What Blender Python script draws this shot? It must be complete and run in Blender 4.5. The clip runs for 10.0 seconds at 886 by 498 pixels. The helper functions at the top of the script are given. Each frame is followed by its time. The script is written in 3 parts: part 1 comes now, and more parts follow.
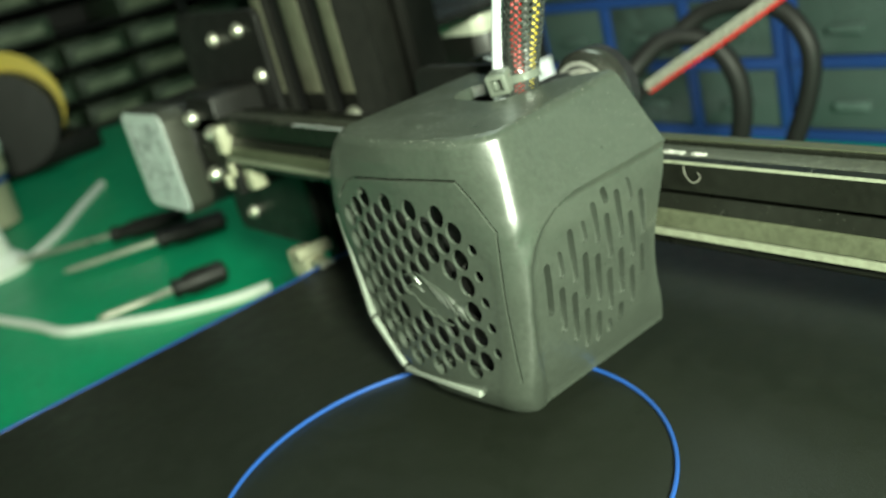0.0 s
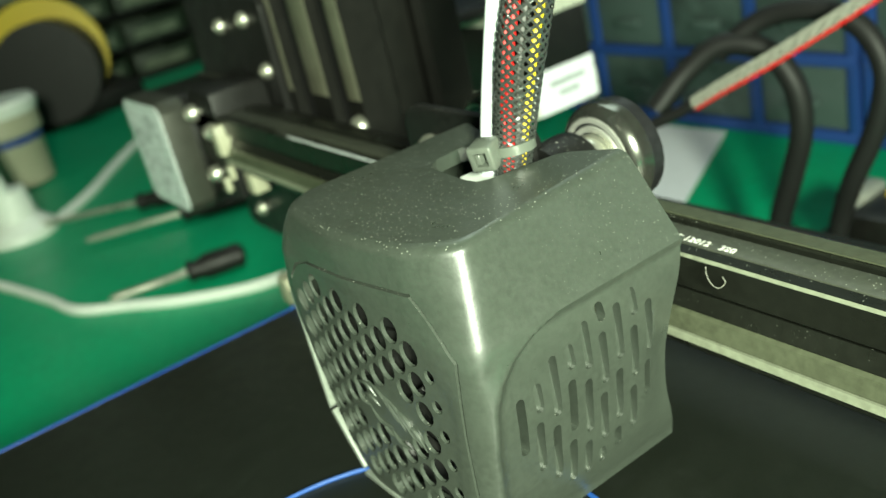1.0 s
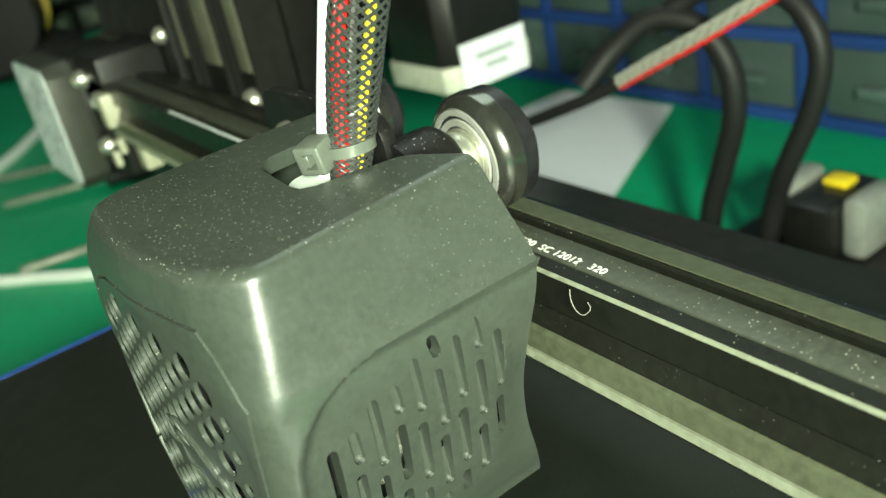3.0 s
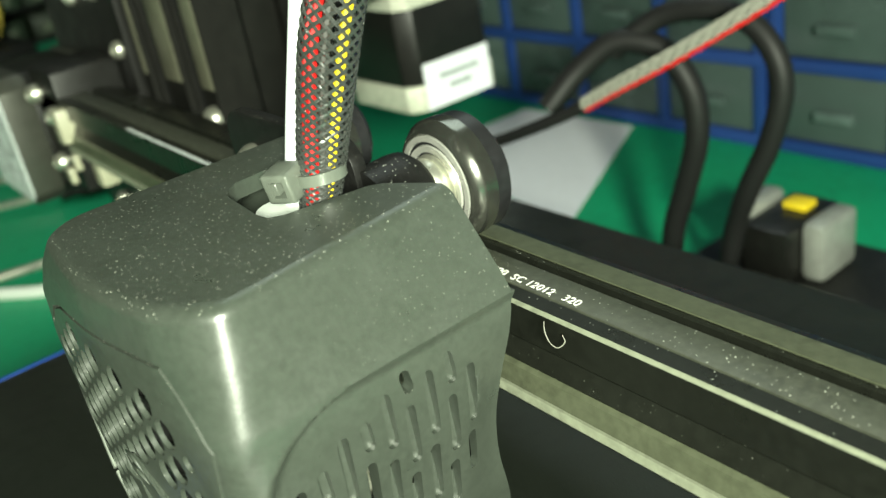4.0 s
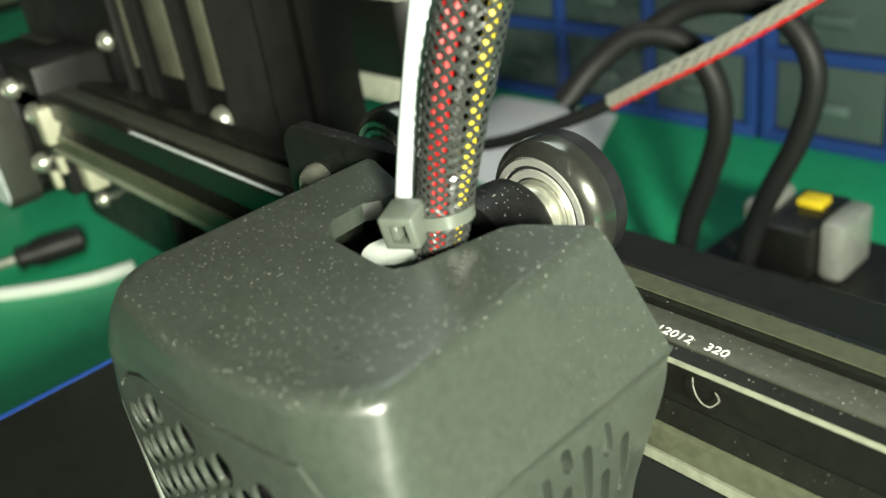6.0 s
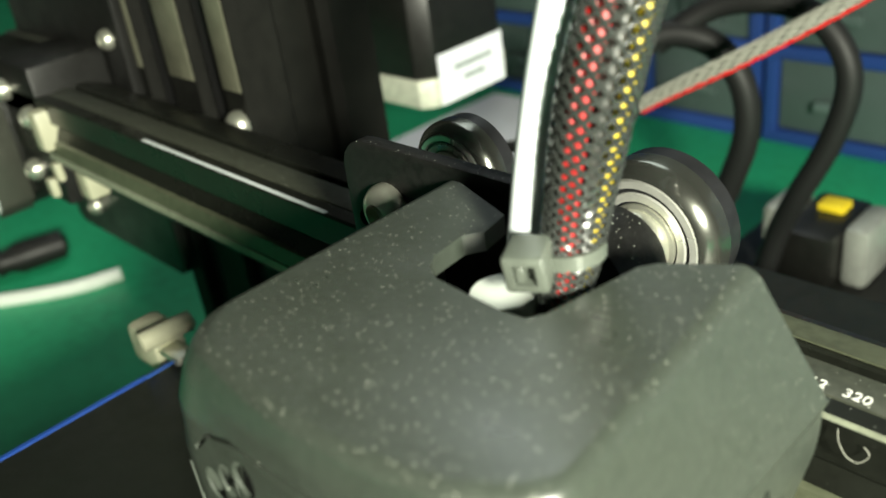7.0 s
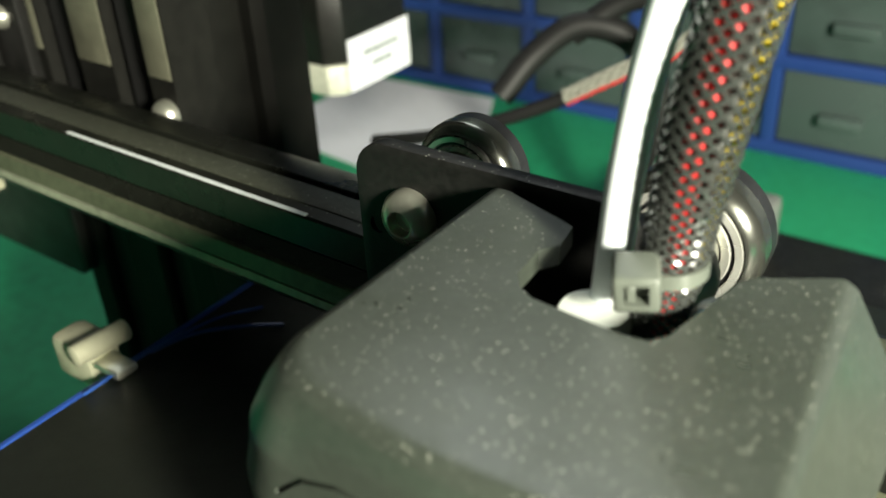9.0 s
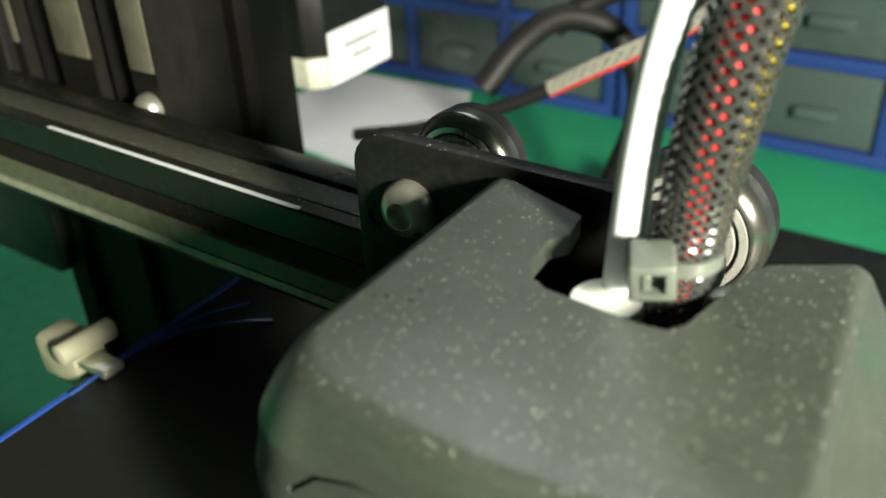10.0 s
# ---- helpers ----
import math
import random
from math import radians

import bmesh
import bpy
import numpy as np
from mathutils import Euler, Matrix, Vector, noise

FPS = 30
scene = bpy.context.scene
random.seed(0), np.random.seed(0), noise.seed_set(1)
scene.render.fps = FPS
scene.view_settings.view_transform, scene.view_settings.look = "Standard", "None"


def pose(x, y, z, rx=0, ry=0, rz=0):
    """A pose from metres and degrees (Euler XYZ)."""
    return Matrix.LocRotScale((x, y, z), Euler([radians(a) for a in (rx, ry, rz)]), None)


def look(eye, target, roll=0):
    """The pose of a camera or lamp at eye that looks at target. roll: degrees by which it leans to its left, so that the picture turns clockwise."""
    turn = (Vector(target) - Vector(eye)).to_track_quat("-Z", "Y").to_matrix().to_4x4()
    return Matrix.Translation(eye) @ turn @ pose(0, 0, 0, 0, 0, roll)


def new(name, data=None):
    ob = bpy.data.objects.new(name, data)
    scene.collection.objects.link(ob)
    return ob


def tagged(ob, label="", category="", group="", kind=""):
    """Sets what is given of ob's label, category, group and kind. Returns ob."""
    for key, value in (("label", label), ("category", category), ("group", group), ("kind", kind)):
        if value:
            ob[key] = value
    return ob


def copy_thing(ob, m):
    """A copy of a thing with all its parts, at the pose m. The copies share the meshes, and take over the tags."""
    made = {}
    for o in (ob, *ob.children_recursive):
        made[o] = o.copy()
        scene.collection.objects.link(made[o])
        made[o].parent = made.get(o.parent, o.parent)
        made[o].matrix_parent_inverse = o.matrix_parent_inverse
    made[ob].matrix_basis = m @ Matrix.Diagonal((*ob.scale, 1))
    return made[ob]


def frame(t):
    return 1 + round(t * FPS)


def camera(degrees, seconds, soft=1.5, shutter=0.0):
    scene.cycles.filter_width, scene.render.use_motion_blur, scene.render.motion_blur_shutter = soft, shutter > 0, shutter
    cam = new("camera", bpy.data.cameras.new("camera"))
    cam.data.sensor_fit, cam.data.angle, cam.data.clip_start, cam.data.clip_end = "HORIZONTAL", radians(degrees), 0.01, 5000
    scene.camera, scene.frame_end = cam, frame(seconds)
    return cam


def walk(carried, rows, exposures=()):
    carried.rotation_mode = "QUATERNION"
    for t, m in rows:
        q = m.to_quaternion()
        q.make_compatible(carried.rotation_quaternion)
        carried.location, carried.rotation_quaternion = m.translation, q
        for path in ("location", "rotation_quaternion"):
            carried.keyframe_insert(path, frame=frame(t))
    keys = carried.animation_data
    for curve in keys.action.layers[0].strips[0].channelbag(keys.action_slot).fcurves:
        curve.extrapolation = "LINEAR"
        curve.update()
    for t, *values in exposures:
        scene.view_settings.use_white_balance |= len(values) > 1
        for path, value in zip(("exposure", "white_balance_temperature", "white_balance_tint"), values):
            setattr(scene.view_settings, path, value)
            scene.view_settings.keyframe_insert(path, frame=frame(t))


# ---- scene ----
cam = camera(51.7, 10.0, soft=1.4)
cam.data.dof.use_dof, cam.data.dof.focus_distance, cam.data.dof.aperture_fstop = True, 0.124, 24.0
# seconds, eye in metres, turn in degrees
ROWS = [
    (0.0, 0.1295, -0.1087, 0.0956, 68.51, 13.86, 49.60),
    (0.5, 0.1128, -0.0888, 0.0994, 68.22, 13.35, 54.03),
    (1.0, 0.1113, -0.0725, 0.1043, 66.21, 12.45, 54.00),
    (1.5, 0.1055, -0.0635, 0.1055, 64.25, 11.96, 54.08),
    (2.0, 0.1030, -0.0588, 0.1062, 63.84, 11.57, 54.24),
    (2.5, 0.1030, -0.0527, 0.1012, 63.50, 11.63, 53.93),
    (3.0, 0.1053, -0.0446, 0.0993, 63.44, 10.74, 52.69),
    (4.5, 0.0959, -0.0438, 0.1008, 63.81, 8.83, 49.49),
    (5.0, 0.0885, -0.0454, 0.1009, 63.34, 8.46, 48.58),
    (6.5, 0.0621, -0.0503, 0.1050, 61.38, 7.58, 45.63),
    (7.0, 0.0509, -0.0515, 0.1044, 61.21, 7.04, 44.47),
    (7.5, 0.0440, -0.0561, 0.1061, 60.33, 6.50, 42.63),
    (8.0, 0.0436, -0.0599, 0.1109, 60.11, 4.85, 39.33),
    (8.5, 0.0371, -0.0606, 0.1078, 59.64, 4.12, 37.03),
    (9.0, 0.0273, -0.0622, 0.1070, 59.11, 2.68, 35.06),
    (9.5, 0.0275, -0.0642, 0.1077, 59.06, 2.09, 34.04),
    (10.0, 0.0235, -0.0634, 0.1060, 58.72, 2.33, 33.19),
]
walk(cam, [(t, pose(*row)) for t, *row in ROWS], [(0.0, 0.10, 6500, -4), (2.5, 0.02, 6500, -3), (5.0, 0.03, 6500, 10), (8.0, 0.12, 6600, 15), (10.0, 0.30, 6700, 20)])

# ---- light ----
MM = 0.001
world = bpy.data.worlds.new("room_light")
scene.world = world
world.use_nodes = True
world.node_tree.nodes["Background"].inputs[0].default_value = (0.72, 1.0, 0.84, 1)
world.node_tree.nodes["Background"].inputs[1].default_value = 0.014


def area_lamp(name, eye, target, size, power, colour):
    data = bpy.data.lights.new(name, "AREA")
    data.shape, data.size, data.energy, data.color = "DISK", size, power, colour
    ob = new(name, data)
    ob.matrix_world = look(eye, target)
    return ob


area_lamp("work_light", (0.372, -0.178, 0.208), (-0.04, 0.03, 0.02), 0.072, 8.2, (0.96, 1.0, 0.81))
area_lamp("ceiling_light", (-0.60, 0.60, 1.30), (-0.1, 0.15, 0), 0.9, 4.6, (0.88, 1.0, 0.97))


# ---- materials ----
def material(name, colour, rough=0.5, metal=0.0, grain=0.0, scale=400.0, vary=0.0, bump=0.0, specks=0.0, spec=0.5, coat=0.0, each=0.0):
    m = bpy.data.materials.new(name)
    m.use_nodes = True
    nt = m.node_tree
    b = nt.nodes["Principled BSDF"]
    b.inputs["Roughness"].default_value = rough
    b.inputs["Metallic"].default_value = metal
    b.inputs["Specular IOR Level"].default_value = spec
    b.inputs["Coat Weight"].default_value = coat
    tc = nt.nodes.new("ShaderNodeTexCoord")
    out = None
    base = nt.nodes.new("ShaderNodeRGB")
    base.outputs[0].default_value = (*colour, 1)
    out = base.outputs[0]

    def mix(a, bcol, fac, mode="MIX"):
        x = nt.nodes.new("ShaderNodeMix")
        x.data_type, x.blend_type = "RGBA", mode
        nt.links.new(fac, x.inputs[0])
        if isinstance(a, tuple):
            x.inputs[6].default_value = a
        else:
            nt.links.new(a, x.inputs[6])
        x.inputs[7].default_value = bcol
        return x.outputs[2]

    def noise_tex(sc, detail=4.0, lo=0.35, hi=0.65, rough_=0.6):
        n = nt.nodes.new("ShaderNodeTexNoise")
        n.inputs["Scale"].default_value, n.inputs["Detail"].default_value, n.inputs["Roughness"].default_value = sc, detail, rough_
        nt.links.new(tc.outputs["Object"], n.inputs["Vector"])
        r = nt.nodes.new("ShaderNodeMapRange")
        r.inputs[1].default_value, r.inputs[2].default_value = lo, hi
        nt.links.new(n.outputs[0], r.inputs[0])
        return r.outputs[0], n.outputs[0]

    if vary > 0:
        f, _ = noise_tex(scale * 0.08, 5.0)
        dark = tuple(c * (1 - vary) for c in colour) + (1,)
        out = mix(out, dark, f)
    if each > 0:
        info = nt.nodes.new("ShaderNodeObjectInfo")
        out = mix(out, tuple(min(1, c * (1 + each)) for c in colour) + (1,), info.outputs["Random"])
    if grain > 0:
        f, _ = noise_tex(scale, 3.0)
        light = tuple(min(1, c * (1 + grain)) for c in colour) + (1,)
        out = mix(out, light, f)
    if specks > 0:
        vo = nt.nodes.new("ShaderNodeTexVoronoi")
        vo.inputs["Scale"].default_value = 1600
        nt.links.new(tc.outputs["Object"], vo.inputs["Vector"])
        near = nt.nodes.new("ShaderNodeMapRange")
        near.inputs[1].default_value, near.inputs[2].default_value, near.inputs[3].default_value, near.inputs[4].default_value = 0.10, 0.20, 1.0, 0.0
        nt.links.new(vo.outputs["Distance"], near.inputs[0])
        some = nt.nodes.new("ShaderNodeMapRange")
        some.inputs[1].default_value, some.inputs[2].default_value = 0.78 - 0.5 * specks, 0.95
        rgb = nt.nodes.new("ShaderNodeSeparateColor")
        nt.links.new(vo.outputs["Color"], rgb.inputs[0])
        nt.links.new(rgb.outputs[0], some.inputs[0])
        dots = nt.nodes.new("ShaderNodeMath")
        dots.operation = "MULTIPLY"
        nt.links.new(near.outputs[0], dots.inputs[0])
        nt.links.new(some.outputs[0], dots.inputs[1])
        f = dots.outputs[0]
        geo = nt.nodes.new("ShaderNodeNewGeometry")
        sep = nt.nodes.new("ShaderNodeSeparateXYZ")
        nt.links.new(geo.outputs["Normal"], sep.inputs[0])
        lie = nt.nodes.new("ShaderNodeMapRange")
        lie.inputs[1].default_value, lie.inputs[2].default_value, lie.inputs[3].default_value = 0.3, 0.9, 0.0
        nt.links.new(sep.outputs[2], lie.inputs[0])
        mul = nt.nodes.new("ShaderNodeMath")
        mul.operation = "MULTIPLY"
        nt.links.new(f, mul.inputs[0])
        nt.links.new(lie.outputs[0], mul.inputs[1])
        f = mul.outputs[0]
        out = mix(out, (0.66, 0.68, 0.58, 1), f)
    nt.links.new(out, b.inputs["Base Color"])
    if rough and (vary > 0 or grain > 0):
        f, raw = noise_tex(scale * 0.15, 5.0, 0.3, 0.7)
        r = nt.nodes.new("ShaderNodeMapRange")
        r.inputs[3].default_value, r.inputs[4].default_value = max(0.02, rough - 0.07), min(1, rough + 0.07)
        nt.links.new(f, r.inputs[0])
        nt.links.new(r.outputs[0], b.inputs["Roughness"])
    if bump > 0:
        _, raw = noise_tex(scale * 2, 3.0)
        bn = nt.nodes.new("ShaderNodeBump")
        bn.inputs["Strength"].default_value, bn.inputs["Distance"].default_value = bump, 0.0004
        nt.links.new(raw, bn.inputs["Height"])
        nt.links.new(bn.outputs[0], b.inputs["Normal"])
    return m


HOOD = material("moulded_grey_plastic", (0.047, 0.056, 0.045), 0.34, 0, 0.12, 1100, 0.14, 0.04, specks=1.1, spec=1.0)
BLACK_PAINT = material("black_powder_coat", (0.008, 0.008, 0.0075), 0.45, 0, 0.4, 900, 0.2, 0.10, specks=0.6, spec=0.3)
ANODISED = material("black_anodised_aluminium", (0.016, 0.0175, 0.0135), 0.30, 0.4, 0.2, 600, 0.2, 0.03, specks=0.08)
SLOT_BLACK = material("slot_inside", (0.008, 0.008, 0.008), 0.6)
BED = material("dark_build_sheet", (0.0085, 0.0105, 0.0072), 0.45, 0, 0.2, 1200, 0.15, 0.15, spec=0.4)
BED_EDGE = material("blue_sheet_edge", (0.015, 0.07, 0.35), 0.4)
BLUE_PLASTIC = material("blue_filament", (0.025, 0.09, 0.36), 0.35, vary=0.15, scale=300)
GREEN_MAT = material("green_table_cover", (0.008, 0.33, 0.145), 0.5, 0, 0.1, 200, 0.18, 0.05)
STEEL = material("bright_steel", (0.66, 0.66, 0.56), 0.32, 0.85, 0.1, 300, 0.15)
ALU = material("cast_aluminium", (0.62, 0.63, 0.52), 0.42, 0.2, 0.1, 300, 0.15, 0.05)
RUBBER = material("black_wheel_plastic", (0.012, 0.012, 0.013), 0.40, 0, 0.3, 500, 0.2, 0.05)
WHITE = material("white_ptfe", (0.80, 0.86, 0.88), 0.35, 0, 0.03, 300, 0.04)
WHITE_PL = material("white_plastic", (0.72, 0.76, 0.70), 0.4, 0, 0.03, 300, 0.06)
CREAM = material("cream_connector_plastic", (0.38, 0.375, 0.27), 0.4, 0, 0.05, 300, 0.1)
PAPER = material("white_paper", (0.75, 0.76, 0.82), 0.7, 0, 0.03, 200, 0.05)
STICKER = material("silver_sticker", (0.62, 0.66, 0.66), 0.4, 0, 0.05, 200, 0.05)
STICKER_GREY = material("sticker_print", (0.30, 0.33, 0.33), 0.5, 0, 0.3, 900, 0.4)
TIE = material("grey_nylon", (0.115, 0.13, 0.108), 0.34, 0, 0.1, 500, 0.1, spec=0.6)
RED = material("red_wire", (0.46, 0.010, 0.009), 0.4)
YELLOW = material("yellow_wire", (0.70, 0.52, 0.02), 0.4)
BLUEW = material("blue_wire", (0.04, 0.08, 0.45), 0.4)
WIRE_BLACK = material("black_wire", (0.010, 0.010, 0.010), 0.55, spec=0.3)
SLEEVE = material("grey_braid_strand", (0.042, 0.046, 0.042), 0.22, spec=1.0)
SLEEVE_LIGHT = material("silver_braid_strand", (0.27, 0.27, 0.23), 0.3, spec=0.7)
SILVER_BR = material("silver_bracket", (0.33, 0.34, 0.31), 0.4, 0.4, 0.1, 200, 0.15)
BLUE_BOX = material("blue_drawer_frame", (0.02, 0.055, 0.23), 0.4, vary=0.2, scale=60)
CLEAR_DRAWER = material("cloudy_clear_drawer", (0.042, 0.06, 0.056), 0.25, 0, 0.5, 60, 0.6, each=1.3)
GREEN_BOX = material("dark_green_component_box", (0.022, 0.036, 0.022), 0.5, 0, 0.4, 60, 0.5, each=1.0)
SHELF = material("dark_shelf", (0.006, 0.006, 0.007), 0.6, vary=0.3, scale=30)
WALL = material("room_wall", (0.22, 0.25, 0.23), 0.8, vary=0.1, scale=20)
BELT = material("belt_rubber", (0.050, 0.054, 0.040), 0.45, 0, 0.2, 800, 0.25, 0.1, specks=0.5)
HOOD_LIGHT = material("lighter_grey_plastic", (0.20, 0.22, 0.19), 0.38, 0, 0.15, 900, 0.1, 0.05)
RIM = material("turned_metal", (0.74, 0.74, 0.68), 0.26, 0.7, 0.1, 400, 0.1)
DARK_CHROME = material("dark_polished_steel", (0.20, 0.205, 0.18), 0.22, 0.9, 0.1, 400, 0.15)
WIRE_GREY = material("grey_wire", (0.04, 0.04, 0.036), 0.4)
# Paler copies of the black anodising, with the beam's reflections put into the colour.
LIP_SHEEN = material("olive_beam_sheen", (0.10, 0.11, 0.07), 0.38, 0.3, 0.2, 600, 0.25, 0.03)
LIP_GLINT = material("bright_beam_glint", (0.28, 0.30, 0.22), 0.35, 0.3, 0.2, 600, 0.2)
BLUE_LIGHT = material("light_blue_wire", (0.12, 0.45, 0.75), 0.4)
BRASS = material("nozzle_brass", (0.6, 0.42, 0.15), 0.3, 1.0)
MOTOR_DARK = material("dark_motor_cap", (0.05, 0.052, 0.042), 0.4, 0.3, 0.1, 300, 0.2)
MOTOR_CORE = material("motor_core_steel", (0.008, 0.008, 0.007), 0.35, 0.1, 0.3, 300, 0.2)
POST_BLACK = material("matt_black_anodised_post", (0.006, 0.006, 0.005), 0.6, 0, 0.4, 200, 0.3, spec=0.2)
# Pale copy of the post's black, for front faces that catch the light.
POST_SHEEN = material("post_sheen", (0.14, 0.14, 0.10), 0.4, 0.2, 0.1, 200, 0.2)
TRAY_LABEL = material("tray_label", (0.13, 0.16, 0.11), 0.6, 0, 0.4, 120, 0.6)
PRINT = material("white_print", (0.8, 0.8, 0.74), 0.5)


# ---- mesh helpers ----
def part(name, bm, mat, parent=None, label="", smooth=35, kind=""):
    """One mesh object from a bmesh, in metres."""
    me = bpy.data.meshes.new(name)
    bmesh.ops.recalc_face_normals(bm, faces=bm.faces)
    for f in bm.faces:
        f.smooth = smooth > 0
    if smooth > 0:
        lim = radians(smooth)
        for e in bm.edges:
            if len(e.link_faces) == 2:
                e.smooth = e.calc_face_angle(0) < lim
    bm.to_mesh(me)
    bm.free()
    me.materials.append(mat)
    ob = new(name, me)
    if parent is not None:
        ob.parent = parent
        ob.matrix_parent_inverse = parent.matrix_world.inverted()
    return tagged(ob, label, kind=kind)


def thing(name, at, label, category, group=""):
    ob = new(name)
    ob.empty_display_size = 0.01
    ob.location = at
    bpy.context.view_layer.update()
    return tagged(ob, label, category, group)


def box(x0, x1, y0, y1, z0, z1, bevel=0.0, seg=2, bm=None):
    """A box in millimetres."""
    b = bmesh.new()
    vs = bmesh.ops.create_cube(b, size=1)["verts"]
    for v in vs:
        v.co = Vector(((x0 + x1) / 2 + v.co.x * (x1 - x0), (y0 + y1) / 2 + v.co.y * (y1 - y0), (z0 + z1) / 2 + v.co.z * (z1 - z0))) * MM
    if bevel:
        bmesh.ops.bevel(b, geom=b.edges[:], offset=bevel * MM, segments=seg, affect="EDGES", profile=0.5)
    return join(bm, b)


def join(bm, b):
    if bm is None:
        return b
    me = bpy.data.meshes.new("tmp")
    b.to_mesh(me)
    b.free()
    bm.from_mesh(me)
    bpy.data.meshes.remove(me)
    return bm


def lathe(profile, at, axis, seg=32, bm=None):
    """A solid of revolution: profile of (along, radius) in millimetres, at a point, along an axis."""
    b = bmesh.new()
    q = Vector((0, 0, 1)).rotation_difference(Vector(axis)).to_matrix()
    rings = []
    for h, r in profile:
        rings.append([b.verts.new((Vector(at) + q @ Vector((r * math.cos(2 * math.pi * k / seg), r * math.sin(2 * math.pi * k / seg), h))) * MM) for k in range(seg)])
    for a, c in zip(rings, rings[1:]):
        for k in range(seg):
            b.faces.new((a[k], a[(k + 1) % seg], c[(k + 1) % seg], c[k]))
    b.faces.new(rings[0][::-1])
    b.faces.new(rings[-1])
    return join(bm, b)


def prism(outline, plane, d0, d1, bm=None, bevel=0.0):
    """A polygon (millimetres) pushed through: plane 'x' (y, z), 'y' (x, z) or 'z' (x, y), from d0 to d1."""
    b = bmesh.new()

    def at(u, v, d):
        return Vector({"x": (d, u, v), "y": (u, d, v), "z": (u, v, d)}[plane]) * MM

    lo = [b.verts.new(at(u, v, d0)) for u, v in outline]
    hi = [b.verts.new(at(u, v, d1)) for u, v in outline]
    n = len(outline)
    b.faces.new(lo[::-1])
    b.faces.new(hi)
    for k in range(n):
        b.faces.new((lo[k], lo[(k + 1) % n], hi[(k + 1) % n], hi[k]))
    bmesh.ops.recalc_face_normals(b, faces=b.faces)
    if bevel:
        bmesh.ops.bevel(b, geom=b.edges[:], offset=bevel * MM, segments=2, affect="EDGES", profile=0.5)
    return join(bm, b)


def smooth_path(points, n):
    """Catmull-Rom through points, n steps a span."""
    p = [Vector(q) for q in points]
    p = [2 * p[0] - p[1]] + p + [2 * p[-1] - p[-2]]
    out = []
    for i in range(1, len(p) - 2):
        for k in range(n):
            t = k / n
            a, b, c, d = p[i - 1], p[i], p[i + 1], p[i + 2]
            out.append(0.5 * (2 * b + (c - a) * t + (2 * a - 5 * b + 4 * c - d) * t * t + (3 * b - a - 3 * c + d) * t ** 3))
    return out + [p[-2]]


def frames_along(path):
    """Turning frames along a path that do not twist."""
    out, up = [], Vector((0.3, 0.9, 0.2))
    for i, q in enumerate(path):
        t = (path[min(i + 1, len(path) - 1)] - path[max(i - 1, 0)]).normalized()
        up = (up - t * up.dot(t)).normalized()
        out.append((q, t, up.copy(), t.cross(up)))
    return out


def tube(points, radius, n=8, seg=12, bm=None, raw=False):
    """A round cable along points in millimetres. radius: a number or a function of 0..1."""
    path = points if raw else smooth_path(points, n)
    b = bmesh.new()
    rings = []
    for i, (q, t, u, v) in enumerate(frames_along(path)):
        r = radius(i / (len(path) - 1)) if callable(radius) else radius
        rings.append([b.verts.new((q + u * (r * math.cos(2 * math.pi * k / seg)) + v * (r * math.sin(2 * math.pi * k / seg))) * MM) for k in range(seg)])
    for a, c in zip(rings, rings[1:]):
        for k in range(seg):
            b.faces.new((a[k], a[(k + 1) % seg], c[(k + 1) % seg], c[k]))
    b.faces.new(rings[0][::-1])
    b.faces.new(rings[-1])
    return join(bm, b)


def cut(bm, *cutters):
    """Booleans: bm minus each cutter, as a new bmesh."""
    me = bpy.data.meshes.new("tmp")
    bm.to_mesh(me)
    bm.free()
    ob = new("tmp", me)
    tools = []
    for c in cutters:
        cm = bpy.data.meshes.new("tmp")
        bmesh.ops.recalc_face_normals(c, faces=c.faces)
        c.to_mesh(cm)
        c.free()
        co = new("tmp", cm)
        tools.append(co)
        mod = ob.modifiers.new("cut", "BOOLEAN")
        mod.object, mod.operation, mod.solver, mod.use_self = co, "DIFFERENCE", "EXACT", True
    dg = bpy.context.evaluated_depsgraph_get()
    dg.update()
    res = ob.evaluated_get(dg).to_mesh()
    b = bmesh.new()
    b.from_mesh(res)
    ob.evaluated_get(dg).to_mesh_clear()
    for o in (ob, *tools):
        d = o.data
        bpy.data.objects.remove(o)
        bpy.data.meshes.remove(d)
    return b


def lerp_table(table, z):
    return tuple(float(np.interp(z, [r[0] for r in table], [r[k] for r in table])) for k in range(1, len(table[0])))


# ---- the setting ----
TABLE_Z = -75.0
tagged(part("table_top", box(-1400, 1200, -700, 620, TABLE_Z - 30, TABLE_Z, 3), GREEN_MAT, label="bright green plastic-covered work table top"), category="table")
for name, ext in (("wall_back", (-2000, 1600, 1000, 1060, -900, 1500)), ("wall_left", (-2060, -2000, -1400, 1060, -900, 1500)),
                  ("wall_right", (1600, 1660, -1400, 1060, -900, 1500)), ("wall_front", (-2060, 1660, -1460, -1400, -900, 1500)),
                  ("ceiling", (-2060, 1660, -1460, 1060, 1500, 1560)), ("floor", (-2060, 1660, -1460, 1060, -960, -900))):
    tagged(part(name, box(*ext), WALL), kind="structure", category=name.split("_")[0])

